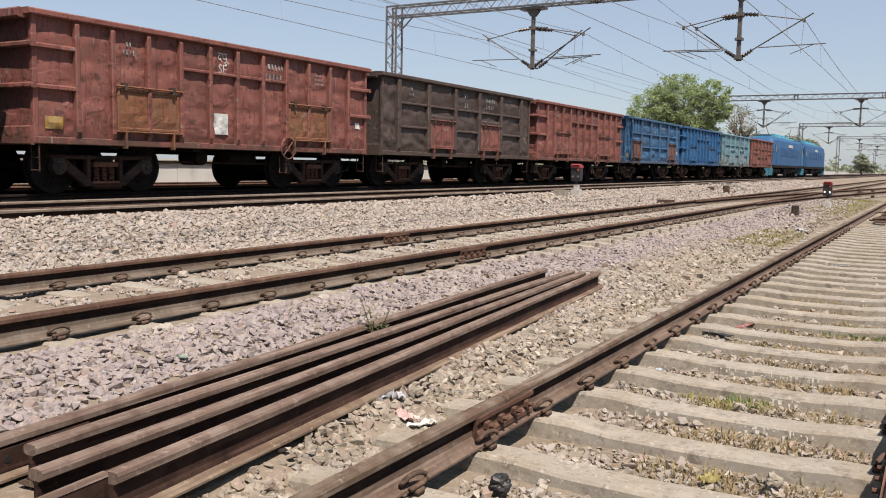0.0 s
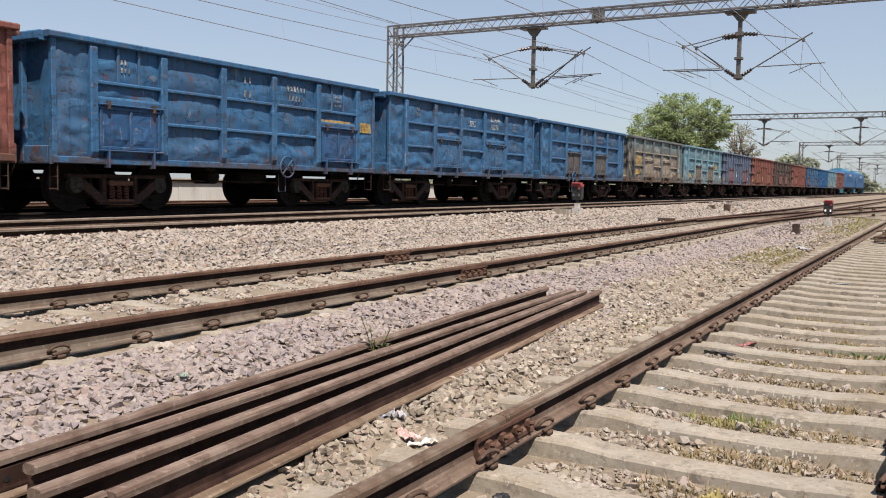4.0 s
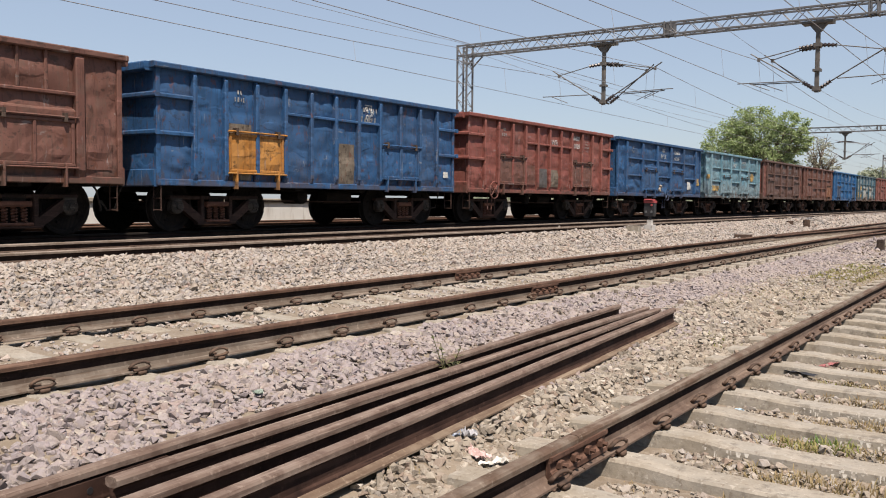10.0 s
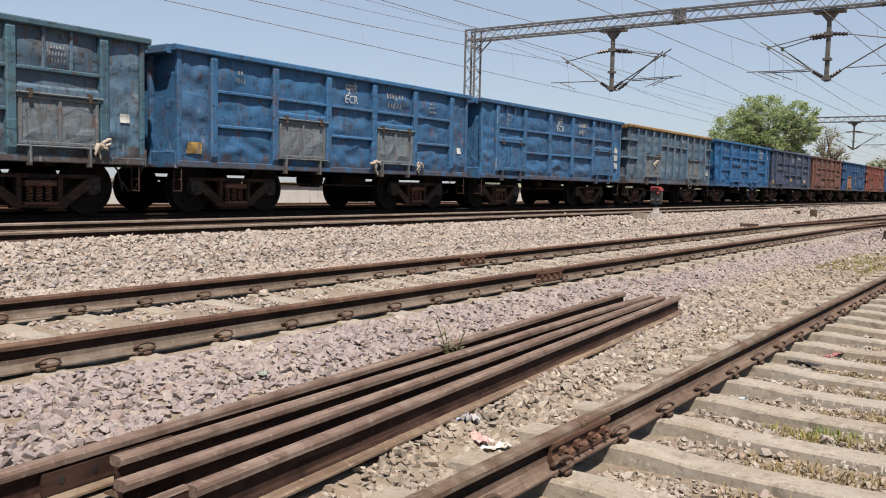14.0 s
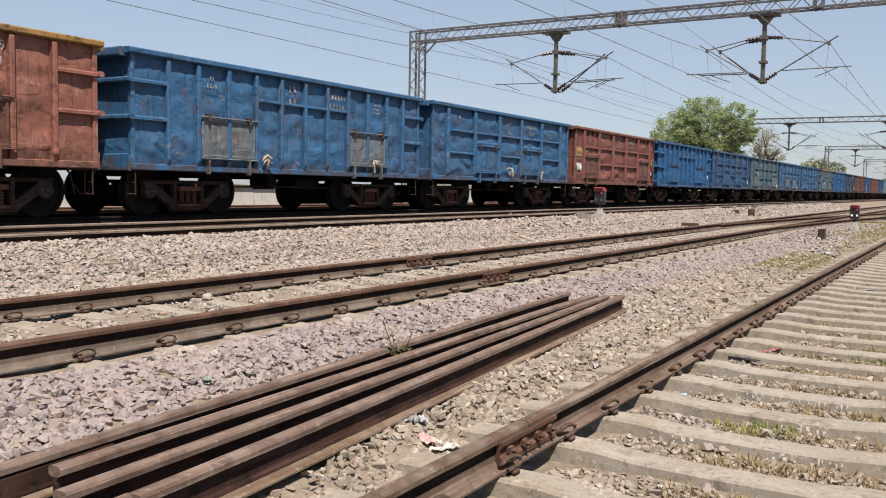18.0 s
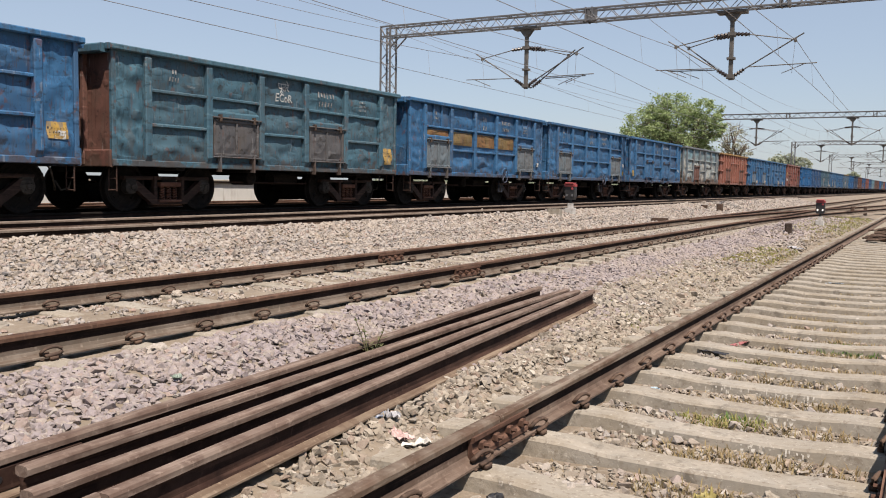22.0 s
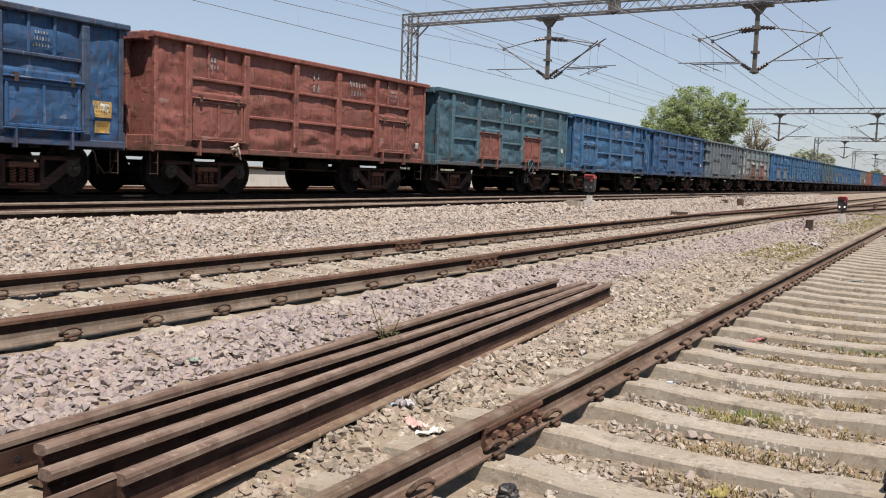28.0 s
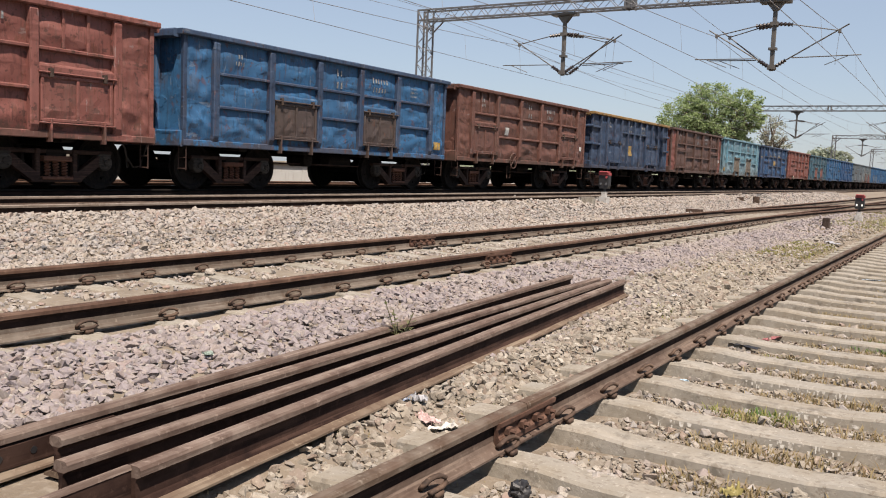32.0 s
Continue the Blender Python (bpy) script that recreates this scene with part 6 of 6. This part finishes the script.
tree("tree", "large leafy green tree behind the railway platform", (-26.0, 100, 0.5), [(-3.5, 0, 7.0, 2.9, 2.8, 1.1), (-1.0, 0.5, 8.2, 2.9, 3.2, 1.6), (3.4, -0.5, 7.6, 2.1, 3.0, 1.0), (1.4, 0, 5.6, 2.8, 2.0, 0.7)], 3.0, 34000, 0.13, M["leaf"], 11)
tree("tree_sparse", "thin half-bare tree with sparse dull leaves", (-20.3, 103, 0.5), [(-0.2, 0, 5.8, 1.8, 2.3, 0.6), (0.9, 0, 4.2, 1.3, 1.5, 0.4)], 2.4, 2600, 0.1, M["leaf_dull"], 12)
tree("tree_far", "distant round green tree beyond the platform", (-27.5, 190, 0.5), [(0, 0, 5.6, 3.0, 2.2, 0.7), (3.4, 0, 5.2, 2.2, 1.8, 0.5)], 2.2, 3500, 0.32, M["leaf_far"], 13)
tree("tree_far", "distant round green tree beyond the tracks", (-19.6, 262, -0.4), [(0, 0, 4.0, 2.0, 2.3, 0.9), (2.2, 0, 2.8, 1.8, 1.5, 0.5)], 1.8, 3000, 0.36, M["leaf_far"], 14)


def far_woods():
    """A low belt of trees and scrub at the horizon, as one mesh of leaves."""
    rng = random.Random(21)
    g = Geo()
    for k in range(260):
        x = rng.uniform(-330, 120)
        y = 480 + rng.uniform(0, 60)
        h = rng.uniform(2.5, 6.5) * (1.2 if rng.random() < 0.2 else 0.8)
        w = rng.uniform(3, 8)
        for _ in range(90):
            px, py, pz = x + rng.gauss(0, w * 0.45), y + rng.gauss(0, 2), abs(rng.gauss(0.4, 0.3)) * h
            s = rng.uniform(0.5, 1.1)
            u = Vector((rng.gauss(0, 1), rng.gauss(0, 0.6), rng.gauss(0, 0.6))).normalized()
            w2 = u.cross(Vector((0, 1, rng.gauss(0, 0.5)))).normalized()
            p = Vector((px, py, pz))
            g.add([p - u * s, p + w2 * s * 0.8, p + u * s, p - w2 * s * 0.8], [(0, 1, 2, 3)])
    me = bpy.data.meshes.new("far_woods")
    me.from_pydata(g.v, [], g.f)
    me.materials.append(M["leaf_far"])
    tagged(new("far_woods", me), "hazy belt of trees and scrub at the horizon", "woods", kind="stuff")


far_woods()

# ---- signals and small lineside things ----
def shunt_signal(x, y, z, label, lamp):
    t = thing("shunt_signal", label, "signal", "ground signals", at=(x, y, z))
    t.scale = (0.78, 0.78, 1.03)
    part("pedestal", Geo().bar(-0.16, 0.16, -0.14, 0.14, 0, 0.2, 0.02).bar(-0.09, 0.09, -0.08, 0.08, 0.2, 0.33, 0.015), M["white_paint"], t, "whitewashed pedestal")
    part("post", Geo().tube([(0, 0, 0.3), (0, 0, 0.45)], 0.05, 8), M["black_paint"], t)
    part("lamp_case", Geo().prism([(-0.15, 0.42), (0.15, 0.42), (0.18, 0.5), (0.18, 0.74), (0.12, 0.84), (-0.12, 0.84), (-0.18, 0.74), (-0.18, 0.5)], -0.12, 0.12), M["black_paint"], t)
    part("hood", Geo().bar(-0.19, 0.19, -0.135, 0.125, 0.77, 0.84, 0.01, "x").bar(-0.15, 0.15, -0.2, 0.1, 0.84, 0.88, 0.02, "x"), M["red_paint"], t, "red painted hood")
    for dx, dz in ((-0.1, 0.54), (0.1, 0.54), (0.1, 0.72)):
        part("lens", Geo().tube([(dx, -0.12, dz), (dx, -0.15, dz)], 0.035, 10), lamp if dz < 0.6 else M["red_paint"], t)


shunt_signal(-8.78, 22.7, 0.29, "low shunt signal with a red hood on a whitewashed pedestal", M["galv"])
shunt_signal(-3.3, 31.3, -0.12, "low shunt signal with two white lights beside the turnout", M["lamp"])


def block(name, label, cat, x, y, z, sx, sy, sz, mat, turn=0, tilt=0):
    ob = new(name, Geo().bar(-sx / 2, sx / 2, -sy / 2, sy / 2, 0, sz, min(sx, sy, sz) * 0.14).mesh(name, M[mat] if isinstance(mat, str) else mat))
    ob.matrix_world = pose(x, y, z, tilt, 0, turn)
    return tagged(ob, label, cat)


block("junction_box", "grey concrete block beside the shunt signal", "box", -8.8, 21.6, 0.31, 0.36, 0.24, 0.18, "concrete", 6)
block("marker_post", "short dark marker post in the ballast", "post", -3.45, 25.3, -0.2, 0.18, 0.16, 0.38, "grimy")
block("marker_post", "short dark marker post in the grass", "post", -3.0, 48.0, -0.3, 0.16, 0.16, 0.6, "iron")
block("marker_post", "short dark marker post in the grass", "post", -3.5, 47.0, -0.3, 0.16, 0.16, 0.6, "iron")
block("point_box", "flat dark box beside the siding", "box", -7.3, 26.4, 0.03, 0.5, 0.3, 0.14, "iron", 12)
block("point_box", "small dark box on the ballast bank", "box", -8.0, 38.2, 0.12, 0.25, 0.25, 0.3, "iron")
block("point_box", "small dark box on the ballast bank", "box", -8.5, 37.5, 0.18, 0.25, 0.25, 0.2, "iron", 20)


def boulder(name, label, x, y, z, r, mat, seed):
    rng = random.Random(seed)
    bm = bmesh.new()
    bmesh.ops.create_icosphere(bm, subdivisions=3, radius=r)
    for v in bm.verts:
        v.co *= 0.85 + 0.45 * noise.noise(v.co * (1.3 / r) + Vector((seed, 0, 0))) + 0.18 * noise.noise(v.co * (4 / r) + Vector((seed, 3, 0)))
        v.co.z *= 0.75
    me = bpy.data.meshes.new(name)
    bm.to_mesh(me)
    bm.free()
    me.materials.append(mat)
    ob = new(name, me)
    ob.location = (x, y, z)
    return tagged(ob, label, "stone")


boulder("white_stone", "pale whitish stone beside the siding rail", -6.2, 5.88, 0.04, 0.055, M["rag"], 3)
boulder("slag_lump", "black lump of slag on the stones", -1.53, 3.2, -0.2, 0.055, M["black_paint"], 7)
boulder("broken_stone", "dusty grey broken stone between sleepers", -0.55, 3.86, -0.2, 0.045, M["concrete"], 9)
for k, (x, y, r) in enumerate([(-1.35, 3.55, 0.06), (-1.28, 3.62, 0.05), (-1.2, 3.5, 0.045), (-1.42, 3.42, 0.04), (-0.3, 3.3, 0.06), (-4.35, 3.95, 0.07), (-4.32, 5.6, 0.06)]):
    boulder("loose_stone", "rounded tan stone lying by the rail", x, y, ground_z(x, y) + r * 0.35, r, M["tan"], 20 + k)


def scrap(name, label, x, y, z, w, d, colour, seed, rumple=0.03):
    """A crumpled scrap of sheet with thickness."""
    rng = random.Random(seed)
    m = Mat(name + "_film", colour, 0.45).spots(hsv_shift(colour, 0.55), 30, 0.45, 0.65, 0.7).done()
    o = rng.uniform(0, 50)
    g = Geo()
    h = lambda u, v: abs(noise.noise((u * 4 + o, v * 4, o))) * rumple * 2.2 + 0.004
    g.grid(9, 7, lambda u, v: (w * (u - 0.5) + 0.02 * noise.noise((v * 5, o, 1)), d * (v - 0.5) + 0.02 * noise.noise((u * 5, o, 4)), h(u, v)))
    g.grid(9, 7, lambda u, v: (w * (u - 0.5) + 0.02 * noise.noise((v * 5, o, 1)), d * (v - 0.5) + 0.02 * noise.noise((u * 5, o, 4)), h(u, v) - 0.004))
    ob = new(name, g.mesh(name, m))
    ob.matrix_world = pose(x, y, z, rng.uniform(-8, 8), rng.uniform(-8, 8), rng.uniform(0, 180))
    return tagged(ob, label, "litter")


for k, (nm, lb, x, y, w, d, c) in enumerate([
        ("wrapper", "crumpled yellow plastic wrapper between sleepers", -0.8, 3.78, 0.1, 0.05, (0.36, 0.31, 0.12)),
        ("paper_scrap", "torn pink and white paper on the stones", -2.37, 3.76, 0.18, 0.07, (0.62, 0.44, 0.42)),
        ("paper_scrap", "torn white paper on the stones", -2.25, 3.74, 0.16, 0.06, (0.62, 0.6, 0.56)),
        ("wrapper", "crumpled blue and silver wrapper on the stones", -2.53, 3.8, 0.12, 0.06, (0.2, 0.25, 0.34)),
        ("paper_scrap", "white paper scrap on the stones", -2.46, 3.84, 0.08, 0.05, (0.5, 0.51, 0.54)),
        ("wrapper", "flat red plastic wrapper between sleepers", -1.42, 7.86, 0.2, 0.06, (0.35, 0.12, 0.12)),
        ("rubber_strip", "dark strip of rubber lying between sleepers", -1.53, 7.25, 0.28, 0.07, (0.03, 0.03, 0.035)),
        ("wrapper", "pale blue plastic scrap by the sleeper", -1.6, 5.75, 0.08, 0.05, (0.35, 0.5, 0.62)),
        ("wrapper", "pale blue plastic scrap on a sleeper", -1.2, 13.6, 0.25, 0.12, (0.4, 0.5, 0.6)),
        ("paper_scrap", "white paper scrap on the stones", -2.35, 6.1, 0.08, 0.05, (0.5, 0.48, 0.45)),
        ("paper_scrap", "small white paper scrap in the ballast", -2.6, 8.9, 0.1, 0.06, (0.62, 0.6, 0.58)),
        ("paper_scrap", "greyish plastic scraps beside the near rail", -2.5, 19.5, 0.28, 0.2, (0.36, 0.37, 0.4)),
        ("bottle_scrap", "pale green plastic scrap in the ballast", -3.75, 3.55, 0.05, 0.04, (0.3, 0.38, 0.33)),
        ("bottle_scrap", "green glass shard beside the sleeper", -0.33, 3.5, 0.05, 0.05, (0.2, 0.45, 0.35))]):
    scrap(nm, lb, x, y, ground_z(x, y) + 0.03, w, d, c, 40 + k, 0.008 if "strip" in nm or "red" in lb or "blue" in lb else 0.025)


def rod_heap():
    rng = random.Random(17)
    g = Geo()
    for k in range(90):
        x, y, a = rng.uniform(-1.15, -0.6), rng.uniform(24, 30.5), rng.gauss(0.2, 0.5)
        l, z = rng.uniform(0.25, 0.62), -0.16 + rng.random() * 0.16
        g.tube([(x - l * math.cos(a), y - l * math.sin(a), z), (x, y, z + rng.uniform(0, 0.08)), (x + l * math.cos(a), y + l * math.sin(a), z)], 0.022, 5)
    me = g.mesh("rod_heap", M["iron"])
    tagged(new("rod_heap", me), "heap of old bent steel rods lying across the near track", "scrap metal", kind="stuff")


rod_heap()


SPEED = 16.12
S0 = 94.75


def motions():
    times = [0, 4, 8, 12, 16, 20, 24, 28, 32]
    for k, e in enumerate(engines):
        walk(e, [(t, pose(XT, S0 + SPEED * t - PITCH + 10.25 + 20.4 * k, ZT)) for t in times])
    for no, w in wagons:
        walk(w, [(t, pose(XT, S0 + SPEED * t - PITCH * (no + 0.5), ZT)) for t in times])
    step = math.degrees(SPEED / 0.5)
    shared = {}
    for no, w in wagons:
        for ob in w.children_recursive:
            if ob.name.split(".")[0] != "wheelset":
                continue
            key = ob.location.y > 0
            if key not in shared:
                walk(ob, [(k / FPS, pose(0, ob.location.y, 0.5, -step * k / FPS)) for k in range(0, 32 * FPS + 1)])
                shared[key] = ob.animation_data
            else:
                ob.rotation_mode = "QUATERNION"
                keys = ob.animation_data_create()
                keys.action = shared[key].action
                keys.action_slot = shared[key].action_slot


motions()
